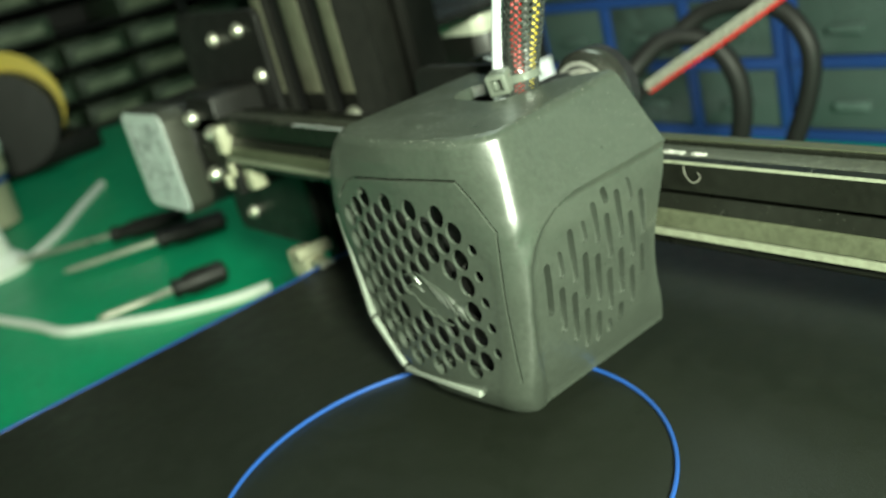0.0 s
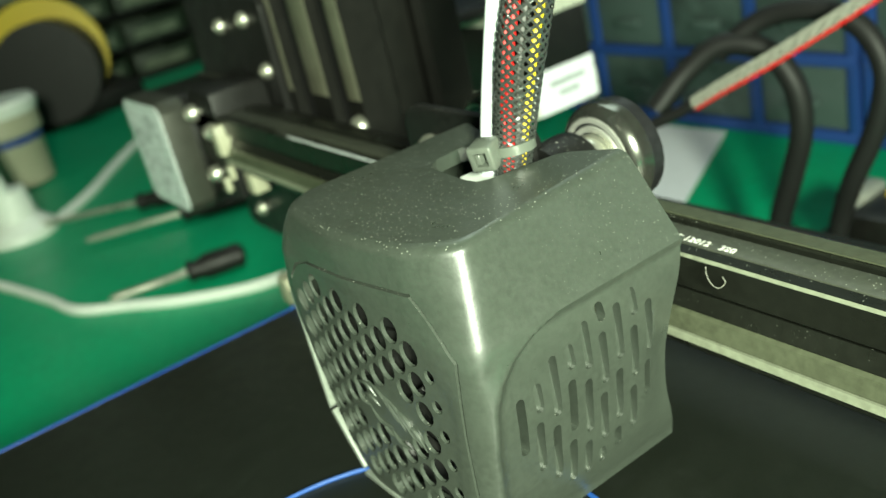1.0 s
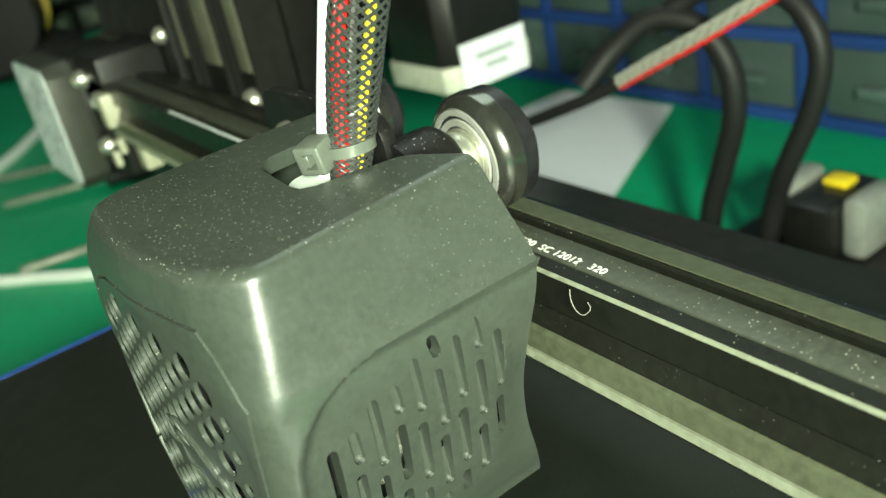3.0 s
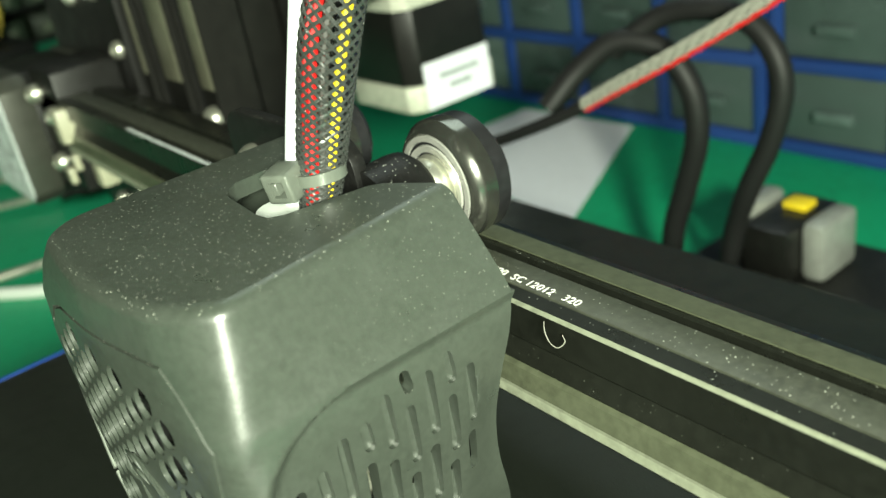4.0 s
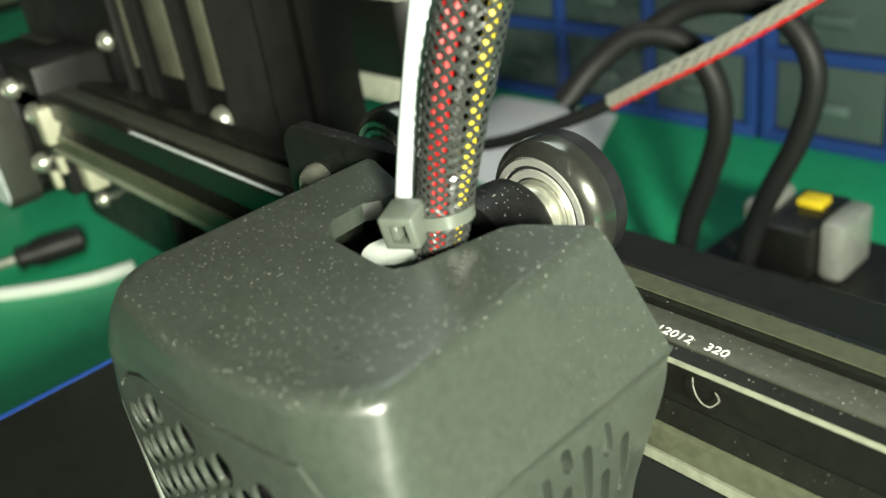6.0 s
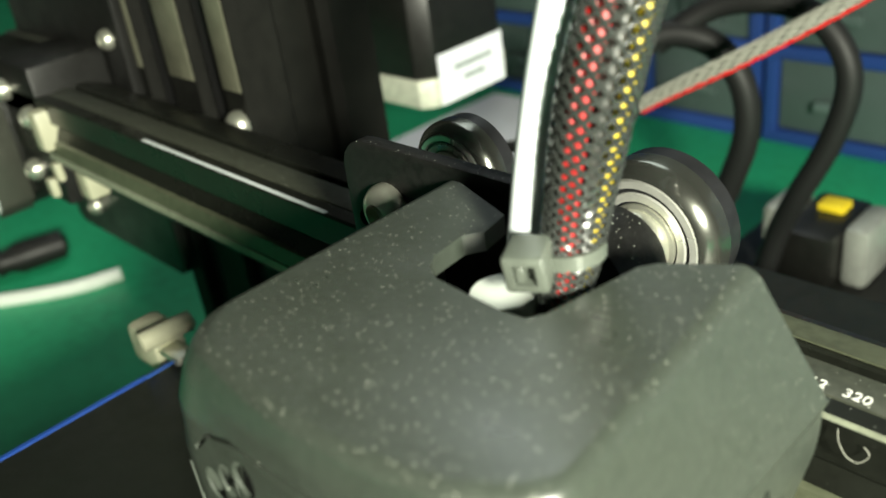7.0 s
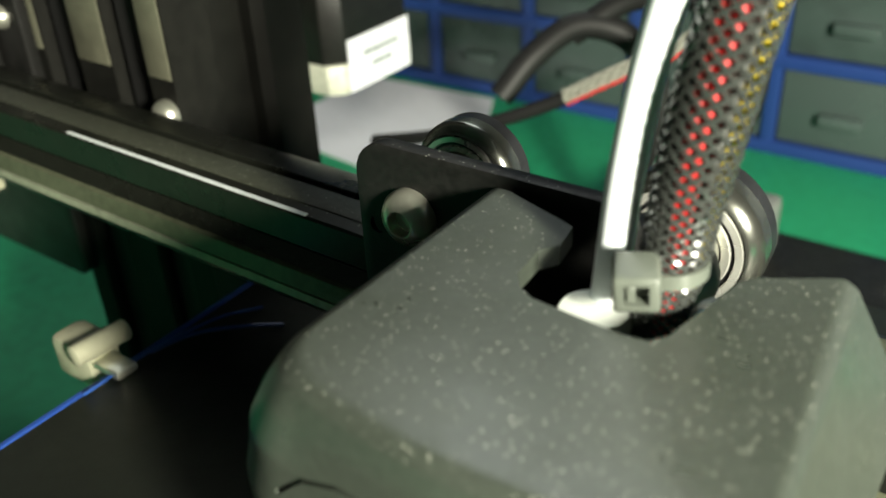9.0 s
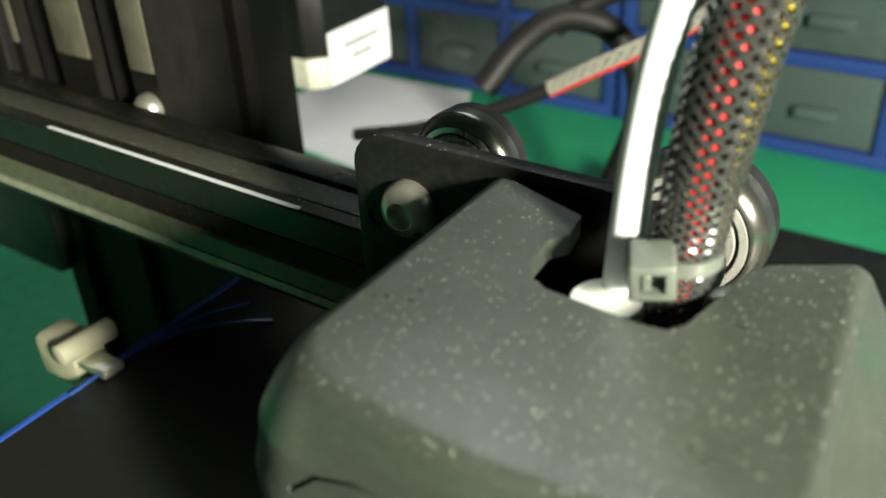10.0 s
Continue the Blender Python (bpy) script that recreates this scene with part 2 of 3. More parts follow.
# ---- print bed ----
bed = thing("print_bed", (0, -0.01, 0), "dark textured flexible build sheet on a square heated bed", "print bed")
part("build_sheet", box(-107, 123, -128, 107, -1.2, 0, 0.3), BED, bed)
part("sheet_edge", box(-108.6, -107.05, -128, 107, -1.5, -0.05, 0.2), BED_EDGE, bed, "bright blue sheet edge")
part("bed_plate", box(-106, 122, -127, 106, -5, -1.25, 0.4), BLACK_PAINT, bed)
ring_pts = [Vector((9.3 + 41.8 * math.cos(a), -38.3 + 41.8 * math.sin(a), 0.35)) for a in np.linspace(math.radians(-70), math.radians(250), 90)]
tagged(part("filament_ring", tube(ring_pts, 0.42, raw=True, seg=8), BLUE_PLASTIC, label="thin printed blue plastic ring lying on the bed"), category="print")

# ---- gantry beam with belt, leaning a degree ----
LEAN_G = Matrix.Translation((0.03, 0, 0.0366)) @ pose(0, 0, 0, 0, 1.0, 0) @ Matrix.Translation((-0.03, 0, -0.0366))


def leaning(ob):
    """Lay a thing along the slightly leaning beam."""
    ob.matrix_world = LEAN_G @ ob.matrix_world
    return ob


gantry = thing("gantry_beam", (0, 0.037, 0.0166), "black anodised slotted aluminium gantry beam with printed toothed belt", "gantry beam")
section = [(27.0, 36.2), (27.0, 30.7), (27.3, 30.4), (30.5, 30.4), (30.5, 29.2), (28.3, 29.2), (27.0, 26.4), (27.5, 26.2), (27.5, 26.0), (26.9, 25.8), (27.0, 19.0),
           (27.6, 18.2), (30.0, 17.0), (44.0, 17.0), (46.6, 18.2), (47.0, 19.0), (47.0, 30.0), (46.0, 34.5), (41.0, 36.3), (37.6, 36.6), (37.4, 36.4), (37.4, 31.5),
           (36.3, 31.5), (36.3, 36.0), (30.4, 36.0), (30.1, 36.6), (27.4, 36.6)]
beam = part("beam", prism(section, "x", -232, 210), ANODISED, gantry, smooth=25)
# Pale strips paint the light that the lower faces of the black beam reflect.
part("lower_lip", prism([(27.0, 26.3), (26.2, 25.9), (25.6, 22.9), (26.95, 22.9)], "x", -180, 209.5), LIP_SHEEN, gantry, "lower lip of the beam with its sheen as pale olive colour")
part("lower_lip", prism([(26.95, 22.5), (25.5, 22.5), (25.2, 21.2), (26.95, 20.9)], "x", -180, 209.5), LIP_GLINT, gantry, "bright strip painting the reflection on the lower lip")
# Rim and edge strips paint lamp reflections, only right of the carriage.
part("slot_rim", prism([(38.3, 36.62), (42.6, 36.05), (42.6, 36.3), (38.3, 36.9)], "x", -24, 209.5), LIP_SHEEN, gantry, "slot rim of the beam with its lamp reflection as pale colour")
part("edge_line", prism([(26.9, 36.3), (27.3, 36.62), (27.3, 36.78), (26.75, 36.4)], "x", -24, 209.5), LIP_GLINT, gantry, "thin bright strip painting the glint on the beam edge")
part("worn_streak", box(-128, -66, 27.05, 28.0, 36.62, 36.76, 0.05, 1), STICKER, gantry, "thin pale streak on the beam edge")
# Black strip deep in the front slot stands in for its shade.
part("slot_liner", box(-231, 209, 30.2, 33.0, 28.9, 30.6), SLOT_BLACK, gantry)
part("belt", box(-225, 205, 30.7, 36.1, 35.2, 36.45, 0.2), BELT, gantry, "black rubber toothed belt with white print")


def lettering(name, words, size, m, mat, parent):
    """A flat line of letters as a mesh."""
    cu = bpy.data.curves.new(name, "FONT")
    cu.body, cu.size, cu.extrude = words, size * MM, 0.00004
    tmp = new("tmp", cu)
    dg = bpy.context.evaluated_depsgraph_get()
    dg.update()
    me = bpy.data.meshes.new_from_object(tmp.evaluated_get(dg))
    bpy.data.objects.remove(tmp)
    bpy.data.curves.remove(cu)
    me.name = name
    me.transform(m)
    me.materials.clear()
    me.materials.append(mat)
    ob = new(name, me)
    ob.parent = parent
    ob.matrix_parent_inverse = parent.matrix_world.inverted()
    return ob


lettering("belt_print", "LL-2GT   62120  SC 12012   320", 2.5, Matrix.Translation((-0.0055, 0.0313, 0.03652)) @ pose(0, 0, 0, 0, 0, 0) @ Matrix.Diagonal((0.86, 0.85, 1, 1)), PRINT, gantry)
leaning(gantry)

# ---- hood of the hot end ----
Z_TABLE = [  # height, left, right, front
    (4.0, 15.0, 15.0, -20.4), (5.0, 16.2, 15.6, -21.6), (8.0, 19.5, 17.0, -22.9), (10.0, 21.5, 17.8, -23.3), (12.0, 23.5, 18.6, -23.4), (17.0, 26.8, 20.0, -23.4),
    (29.0, 29.8, 22.4, -23.4), (38.0, 31.8, 23.6, -23.4), (43.5, 32.0, 24.1, -23.4), (50.0, 30.0, 24.1, -23.2), (54.0, 27.6, 24.1, -22.2), (57.0, 25.6, 24.1, -21.0), (58.0, 25.0, 24.1, -20.6)]


def smoothstep(a, b, x):
    t = min(1, max(0, (x - a) / (b - a)))
    return t * t * (3 - 2 * t)


def front_bow(x):
    """How far the bowed front falls back towards its right side."""
    return 0.003 * max(0, x + 10) ** 2


def hood_section(z, inset, detail):
    wl, wr, yf = lerp_table(Z_TABLE, min(z, 58))
    yb = 18.0 + (3.2 if detail else 12)
    over = max(0, z - 56.7) if detail else 0
    round_in = 1.3 - math.sqrt(max(0, 1.3 ** 2 - min(over, 1.3) ** 2))
    wl, wr, yf = wl - inset, wr - inset, yf + inset
    rl = 9.6 - 3.0 * smoothstep(46, 57, z) - inset
    w = smoothstep(34, 43, z)
    rx = 6.6 + 5.4 * w - min(inset, 3)
    ry = float(np.interp(z, [4, 30, 36, 41, 45, 52, 58], [3.2, 3.4, 4.6, 6.8, 7.8, 7.0, 5.0])) - min(inset, 2) * 0.5
    pts = [(-wl, yb + (yf + rl - yb) * k / 24) for k in range(24)]
    pts += [(-wl + rl - rl * math.cos(a), yf + rl - rl * math.sin(a)) for a in np.linspace(0, math.pi / 2, 14)]
    pts += [(x, yf + front_bow(x)) for x in (-wl + rl + (wr - rx + wl - rl) * k / 40 for k in range(1, 40))]
    yc = yf + front_bow(wr - rx)
    yw = max(yc + 3.0, float(np.interp(z, [36, 40, 45, 52, 58], [-18.5, -16.0, -12.6, -11.8, -10.5])))
    arc = [Vector((wr - rx + rx * math.sin(a), yc + ry - ry * math.cos(a))) for a in np.linspace(0, math.pi / 2, 22)]
    p0, p1 = Vector((wr - rx, yc)), Vector((wr, yw))
    rise = smoothstep(44, 57, z)
    pc = Vector((wr - 1.2 - 2.4 * rise, yc + 0.9 + 2.2 * rise))
    p2, p3 = p1 - (p1 - pc).normalized() * min(3.0, (p1 - pc).length * 0.5), p1 + Vector((0, 2.4))
    fold = [p0.lerp(pc, k / 10).lerp(pc.lerp(p2, k / 10), k / 10) for k in range(11)] + [p2.lerp(p1, u).lerp(p1.lerp(p3, u), u) for u in np.linspace(1 / 11, 1, 11)]
    corner = [q.lerp(f, w) for q, f in zip(arc, fold)]
    pts += [tuple(q) for q in corner]
    ye = corner[-1].y
    pts += [(wr, ye + (yb - ye) * k / 56) for k in range(1, 57)]
    pts += [(wr + (-wl - wr) * k / 30, yb) for k in range(1, 30)]
    out = []
    top_ridge = lambda y: 19.2 - 0.115 * (y + 14)
    for x, y in pts:
        if detail and abs(x) < 20 and y < yf + 4:
            y -= (0.3 + 1.6 * smoothstep(48, 58, z)) * (1 - (x / 20) ** 2)
        if z > 33:
            z0 = 43.5
            lim = 24.2 - inset + (top_ridge(y) - 24.2) * (z - z0) / (58 - z0)
            s = 1.6
            x = -s * math.log(math.exp(-x / s) + math.exp(-lim / s)) if x > 0 else x
        if detail and x > 8 and z < 50:
            yfb = float(np.interp(z, [4, 11, 18, 27, 34, 38, 40.5, 42.4, 43.6, 44.2], [-15.5, -17.2, -18.6, -19.2, -18.6, -16.8, -14.4, -10.8, -6.4, 0.0]))
            x -= 1.0 * smoothstep(0, 2.2, y - yfb) * smoothstep(0, 2.2, 44.4 - z) * smoothstep(2, 6, z)
            x -= 1.2 * smoothstep(12, 21, y) * smoothstep(6, 18, z) * (1 - smoothstep(24, 42, z))
        if detail and x > 6 and y > 4 and z < 44:
            y -= (y - 4) / 17 * 3.6 * math.sin(math.pi * max(0, min(1, (z - 5) / 39))) * smoothstep(6, 16, x)
        if round_in:
            x, y = x - round_in * max(-1, min(1, x / 12)), y + (round_in if y < 0 else 0) * min(1, -y / 14)
        out.append((x, y))
    return out


def hood_ring(z, inset, detail):
    """The outline at a height; above the side panel the right half runs straight up to the top edge."""
    ring = hood_section(z, inset, detail)
    if not detail or z <= 44.0:
        return ring
    low, high = hood_section(44.0, inset, True), hood_section(56.7, inset, True)
    u = min(1.0, (z - 44.0) / 12.7)
    out = []
    for (x, y), (x0, y0), (x1, y1) in zip(ring, low, high):
        w = smoothstep(-4, 8, x) * (1 - smoothstep(56.2, 57.0, z))
        out.append((x + w * (x0 + (x1 - x0) * u - x), y + w * (y0 + (y1 - y0) * u - y)))
    return out


def loft(levels, inset, detail):
    b = bmesh.new()
    rings = [[b.verts.new((x * MM, y * MM, z * MM)) for x, y in hood_ring(z, inset, detail)] for z in levels]
    n = len(rings[0])
    for a, c in zip(rings, rings[1:]):
        for k in range(n):
            b.faces.new((a[k], a[(k + 1) % n], c[(k + 1) % n], c[k]))
    b.faces.new(rings[0][::-1])
    b.faces.new(rings[-1])
    bmesh.ops.recalc_face_normals(b, faces=b.faces)
    return b


levels = [4.0, 4.5] + list(np.linspace(5.2, 36.0, 30)) + list(np.linspace(36.5, 45.5, 24)) + list(np.linspace(46.4, 54.8, 12)) + [55.6, 56.3, 56.75, 57.1, 57.4, 57.65, 57.85, 57.96, 58.0]
shell = loft(levels, 0, True)
cavity = loft([-4.0, 6.0, 20.0, 40.0, 46.0, 50.0, 53.0, 55.6], 2.8, False)

# openings: back and cable notch, then the honeycomb, then the side slots, then the panel groove
back = prism([(-12.3, 14.6), (-11.6, 10.4), (-13.0, 8.4), (-12.6, 3.6), (-11.2, 1.6), (-9.2, 0.5), (-4.0, 0.0), (0.6, -0.4), (3.0, -0.1), (4.2, 1.6), (6.4, 13.0), (7.6, 14.6), (14.5, 18.6), (22.0, 20.6), (40, 21.0), (40, 40), (-40, 40), (-40, 18.3), (-22.6, 18.3)], "z", 44, 70)


def oval(cx, cz, rx, rz, n=12, pinch=0.0):
    return [(cx + rx * math.cos(a) * (1 - pinch * abs(math.sin(a))), cz + rz * math.sin(a)) for a in (2 * math.pi * k / n for k in range(n))]


holes = bmesh.new()
for col in range(12):
    for row in range(8):
        x = -19.8 + 3.35 * col
        z = 11.5 + 5.1 * row + (2.55 if col % 2 else 0) - 0.10 * (x + 18)
        ex, ez = (x - 0.5) * 0.93 + (z - 28) * 0.36, -(x - 0.5) * 0.36 + (z - 28) * 0.93
        if (ex / 9.0) ** 2 + (ez / 3.6) ** 2 < 1 or z > 47.2 or z < 12.0 or (z < 15 and x > 9):
            continue
        edge = min((x + 23.5), (z - 8.5) + 0.35 * (x + 12) if x < -10 else 9, 48.5 - z + (0.0 if x < 3 else -(x - 3) * 0.55))
        small = x > 11.5 or edge < 1.6 or (z < 14 and x < -12)
        if edge < 0 or (z > 43 and x > 9) or x > 16.4:
            continue
        if small:
            prism(oval(x, z, 1.0, 1.15), "y", -30, -15.5, holes)
        else:
            prism(oval(x, z, 1.85, 2.15, 14, 0.04), "y", -30, -15.5, holes)

slots = bmesh.new()
for col in range(9):
    y = -13.6 + 3.25 * col
    z_hi = float(np.interp(y, [-14, -8, -2, 5, 9, 14], [33.5, 37.5, 40.5, 42.0, 41.5, 36.0]))
    z_lo = float(np.interp(y, [-13, -9, -3, 4, 10, 14], [21.0, 14.5, 10.5, 11.0, 15.0, 21.5]))
    z = z_hi + [0, -3.2, -1.0, -4.6, -2.2, 0.0, -5.2, -1.4, -1][col] * 0.4
    length = [10.5, 9.6, 10.8, 9.8, 10.4, 9.4, 10.0, 9.6, 9.6][col]
    first = [1, 0.55, 1.0, 0.45, 0.8, 0.35, 1.0, 0.5, 1.0][col]
    n = 0
    while z > z_lo + 2.2:
        ln = length * (first if n == 0 else 1)
        z1 = max(z_lo, z - ln)
        lean = 0.06 * (z - 28)
        cap = 0.78
        o = [(y + lean * 0.2 + cap * math.cos(a), z - cap + cap * math.sin(a)) for a in np.linspace(0, math.pi, 6)]
        o += [(y + lean * 0.2 + 0.25 + cap * math.cos(a), z1 + cap + cap * math.sin(a)) for a in np.linspace(math.pi, 2 * math.pi, 6)]
        wall_x = lerp_table(Z_TABLE, z1 + 0.8)[1] - 1.0
        prism(o, "x", (wall_x - 0.9) if (col * 3 + n) % 5 else 13.3 + 0.21 * col + 0.13 * n, 31.7, slots)
        z = z1 - 1.7
        n += 1

groove = bmesh.new()
PANEL = [(-22.0, 46.0), (-18.6, 49.2), (-14.5, 50.6), (-7.0, 51.0), (0, 51.2), (7.0, 51.3), (12.6, 51.2), (15.4, 48.0), (18.0, 44.8), (19.6, 42.4), (19.0, 36.0), (18.4, 30.0), (17.8, 21.0), (17.2, 13.0)]


def front_at(x, z):
    """How far forward the front of the hood lies."""
    line = sorted(q for q in hood_ring(z, 0, True) if q[1] < -9)
    return float(np.interp(x, [q[0] for q in line], [q[1] for q in line]))


for (x0, z0), (x1, z1) in zip(PANEL, PANEL[1:]):
    d = Vector((x1 - x0, z1 - z0)).normalized()
    nx, nz, e = -d.y * 0.26, d.x * 0.26, d * 0.14
    floor_y = max(front_at(x0 + (x1 - x0) * k / 6, z0 + (z1 - z0) * k / 6) for k in range(7)) + 0.7
    prism([(x0 - e.x + nx, z0 - e.y + nz), (x0 - e.x - nx, z0 - e.y - nz), (x1 + e.x - nx, z1 + e.y - nz), (x1 + e.x + nx, z1 + e.y + nz)], "y", -31, floor_y, groove)

hood = thing("hotend_hood", (0, 0, 0.004), "grey moulded plastic hot end hood with honeycomb front and slotted side", "printer hood")
pocket, pocket_low = (prism([(x, -23.05 + front_bow(x)) for x in np.linspace(x0, 13.4, 16)] + [(13.4, -12), (x0, -12)], "z", z0, z1) for x0, z0, z1 in ((-22.0, 19.0, 47.0), (-14.0, 11.6, 19.4)))
part("shell", cut(shell, groove, slots, holes, back, cavity, pocket, pocket_low), HOOD, hood, smooth=32)
for name, quad in (("trim_strip", [(-26.4, 41.5), (-25.4, 42.0), (-24.4, 18.6), (-25.4, 17.6)]), ("trim_strip", [(-25.2, 17.2), (-24.2, 18.0), (-17.2, 8.6), (-18.2, 7.6)]),
                   ("trim_strip", [(-16.4, 7.6), (-16.2, 8.6), (7.0, 9.4), (7.2, 8.2)])):
    cx = sum(q[0] for q in quad) / 4
    part(name, prism(quad, "y", -22.8 if cx < -18 else -23.55, -19 if cx < -18 else -21.5, bevel=0.15), HOOD_LIGHT, hood, "lighter grey raised trim strip")
rnd = random.Random(4)
for k, (x0, z0, x1, z1, bow) in enumerate([(-7, 31.5, -2, 30.2, 1.2), (-6.4, 29.4, -1.5, 28.6, 0.9), (-3.2, 32.8, 2.6, 27.2, 1.0), (-1.2, 32.0, 4.2, 26.2, 0.8), (0.6, 31.4, 6.2, 25.0, 0.9), (2.2, 30.2, 7.4, 24.4, 1.2),
                                           (-4.8, 27.4, 0.8, 25.4, -0.8), (-2.4, 26.0, 2.4, 23.8, -0.8), (0.2, 25.0, 4.4, 22.8, -0.6), (4.4, 28.2, 8.6, 24.0, 1.0), (-8.0, 30.2, -4.2, 27.6, -0.8)]):
    mid = Vector(((x0 + x1) / 2 + bow * 0.6, -23.8 + front_bow((x0 + x1) / 2), (z0 + z1) / 2 + bow))
    part("emblem_ridge", tube([(x0, -23.65 + front_bow(x0), z0), mid, (x1, -23.65 + front_bow(x1), z1)], lambda u: 0.10 + 0.24 * math.sin(math.pi * u), 8, 8), HOOD, hood)

fan = thing("cooling_fan", (0, -0.015, 0.008), "black square cooling fan behind the honeycomb grille", "fan")
# Closed black backing in place of an open frame, added to keep the holes dark.
part("fan_frame", prism([(-22.2, 21.5), (-22.2, 45.6), (-20.2, 47.8), (16.0, 47.8), (16.0, 12.0), (-13.6, 12.0)], "y", -19.2, -9), SLOT_BLACK, fan)
part("fan_hub", lathe([(0, 6), (0.8, 7), (5, 7)], (-2.5, -20.0, 29), (0, 1, 0), 28), BLACK_PAINT, fan)
for k in range(7):
    a = 2 * math.pi * k / 7
    b = box(-2.6, 2.6, -13.5, -12.4, 6.5, 13.0, 0.2)
    bmesh.ops.rotate(b, verts=b.verts, cent=(0, 0, 0), matrix=Matrix.Rotation(radians(22), 3, "Z"))
    bmesh.ops.rotate(b, verts=b.verts, cent=(0, 0, 0), matrix=Matrix.Rotation(a, 3, "Y"))
    bmesh.ops.translate(b, verts=b.verts, vec=(-0.0025, -0.0079, 0.029))
    part("fan_blade", b, BLACK_PAINT, fan)

# ---- carriage: plate, wheels, bolts ----
carriage = thing("wheel_carriage", (-0.02, 0.02, 0.02), "black steel carriage plate with rubber wheels and bolts", "carriage")


def rounded(x0, x1, z0, z1, r, n=6):
    out = []
    for cx, cz, a0 in ((x1 - r, z1 - r, 0), (x0 + r, z1 - r, 90), (x0 + r, z0 + r, 180), (x1 - r, z0 + r, 270)):
        out += [(cx + r * math.cos(radians(a0 + 90 * k / n)), cz + r * math.sin(radians(a0 + 90 * k / n))) for k in range(n + 1)]
    return out


plate = part("plate", cut(prism(rounded(-47, -7, 6, 59.2, 5), "y", 19.2, 21.6, bevel=0.25), lathe([(-5, 1.3), (6, 1.3)], (-44.0, 20, 47.0), (0, 1, 0), 16)), BLACK_PAINT, carriage, smooth=30)


def bolt(at, r, parent, name="bolt", h=2.6):
    """A button-head bolt with a hex socket, its head towards the front."""
    b = lathe([(0, r), (-h * 0.35, r), (-h * 0.7, r * 0.86), (-h * 0.93, r * 0.6), (-h, r * 0.48), (-h * 0.98, r * 0.45), (-h * 0.45, r * 0.42)], at, (0, 1, 0), 24)
    return part(name, b, STEEL, parent, "bright steel button-head bolt")


bolt((-38.0, 19.2, 50.0), 4.0, carriage, h=3.0)
bolt((-29.0, 19.2, 30.0), 3.4, carriage)


def wheel(x, z, front, k=1.0):
    def turned(prof, at, ax, n):
        return lathe([(d if d < 0 else d * k, r * k) for d, r in prof], at, ax, n)

    w = part("wheel", turned([(0.0, 6.9), (0.0, 9.2), (0.4, 9.6), (2.0, 11.0), (2.7, 12.2), (8.6, 12.2), (9.2, 11.2), (11.0, 9.4), (11.0, 6.9), (9.0, 6.8), (2.0, 6.8)], (x, front, z), (0, 1, 0), 48), RUBBER, carriage, "black hard-rubber grooved wheel")
    part("metal_ring", turned([(0.8, 6.4), (-0.2, 6.6), (-0.35, 7.9), (0.3, 8.2), (0.3, 8.5), (-0.3, 8.8), (-0.2, 9.9), (0.9, 10.2), (1.2, 6.4)], (x, front, z), (0, 1, 0), 48), RIM, w, "polished metal ring")
    part("rim_face", turned([(0.5, 10.1), (-0.1, 10.3), (0.2, 11.0), (1.9, 12.35), (2.6, 12.5), (5.2, 12.5), (5.4, 12.1)], (x, front, z), (0, 1, 0), 48), DARK_CHROME, w, "dark polished steel rim")
    part("bearing", turned([(-2.6, 4.4), (-2.6, 5.3), (-1.8, 5.8), (-1.0, 5.8), (-0.8, 5.2), (-0.4, 6.2), (0.6, 6.3), (3, 6.7)], (x, front, z), (0, 1, 0), 40), STEEL, w, "steel hub and ball bearing")
    part("spacer", turned([(-13.0, 8.6), (-7.0, 9.0), (-5.0, 8.8), (-3.8, 7.6), (-3.2, 6.4), (-2.8, 4.2), (0.6, 4.0)], (x, front, z), (0, 1, 0), 36), BLACK_PAINT, w, "black eccentric spacer")
    part("axle_bolt", turned([(11, 2.6), (13.5, 2.6), (14.2, 2.0)], (x, front, z), (0, 1, 0), 16), STEEL, w)


wheel(-7.0, 47.6, 33.2, 0.80)
wheel(-39.5, 49.0, 32.5, 0.66)

# ---- tube, sleeved wires, tie ----
TUBE_PATH = [(-4.9, 6.8, 46), (-5.0, 8.4, 54), (-5.2, 10.0, 60), (-5.5, 12.2, 67), (-5.2, 14.8, 76), (-3.8, 17.0, 86), (-1.7, 19.4, 98), (0.8, 22.1, 112), (7, 27.5, 140), (15, 33, 170)]
CABLE_PATH = [(0.8, 6.0, 46), (0.8, 8.0, 54), (0.9, 9.8, 60), (1.0, 12.0, 67), (1.6, 14.8, 76), (2.7, 18.6, 86), (4.1, 23.2, 98), (5.8, 28.6, 112), (10, 38.5, 138), (15, 48, 164)]
tagged(part("filament_tube", tube(TUBE_PATH, 1.85, 8, 20), WHITE, label="smooth white plastic filament tube rising from the hood"), category="tube")
harness = thing("sleeved_cable", (0.0008, 0.006, 0.046), "grey braided mesh sleeve round red yellow and black wires", "cable")
cpath = smooth_path(CABLE_PATH, 24)


def sleeve_radius(u):
    return 2.45 + 0.7 * smoothstep(0.10, 0.26, u) + 0.7 * smoothstep(0.22, 0.46, u) + 0.3 * smoothstep(0.08, 0.0, u)


def along(path, offset_fn, radius, seg, bm):
    """A strand that winds about a path by offset_fn(u) -> (radius, angle)."""
    pts = []
    fr = frames_along(path)
    for i, (q, t, u, v) in enumerate(fr):
        r, a = offset_fn(i / (len(fr) - 1))
        pts.append(q + u * (r * math.cos(a)) + v * (r * math.sin(a)))
    return tube(pts, radius, seg=seg, bm=bm, raw=True)


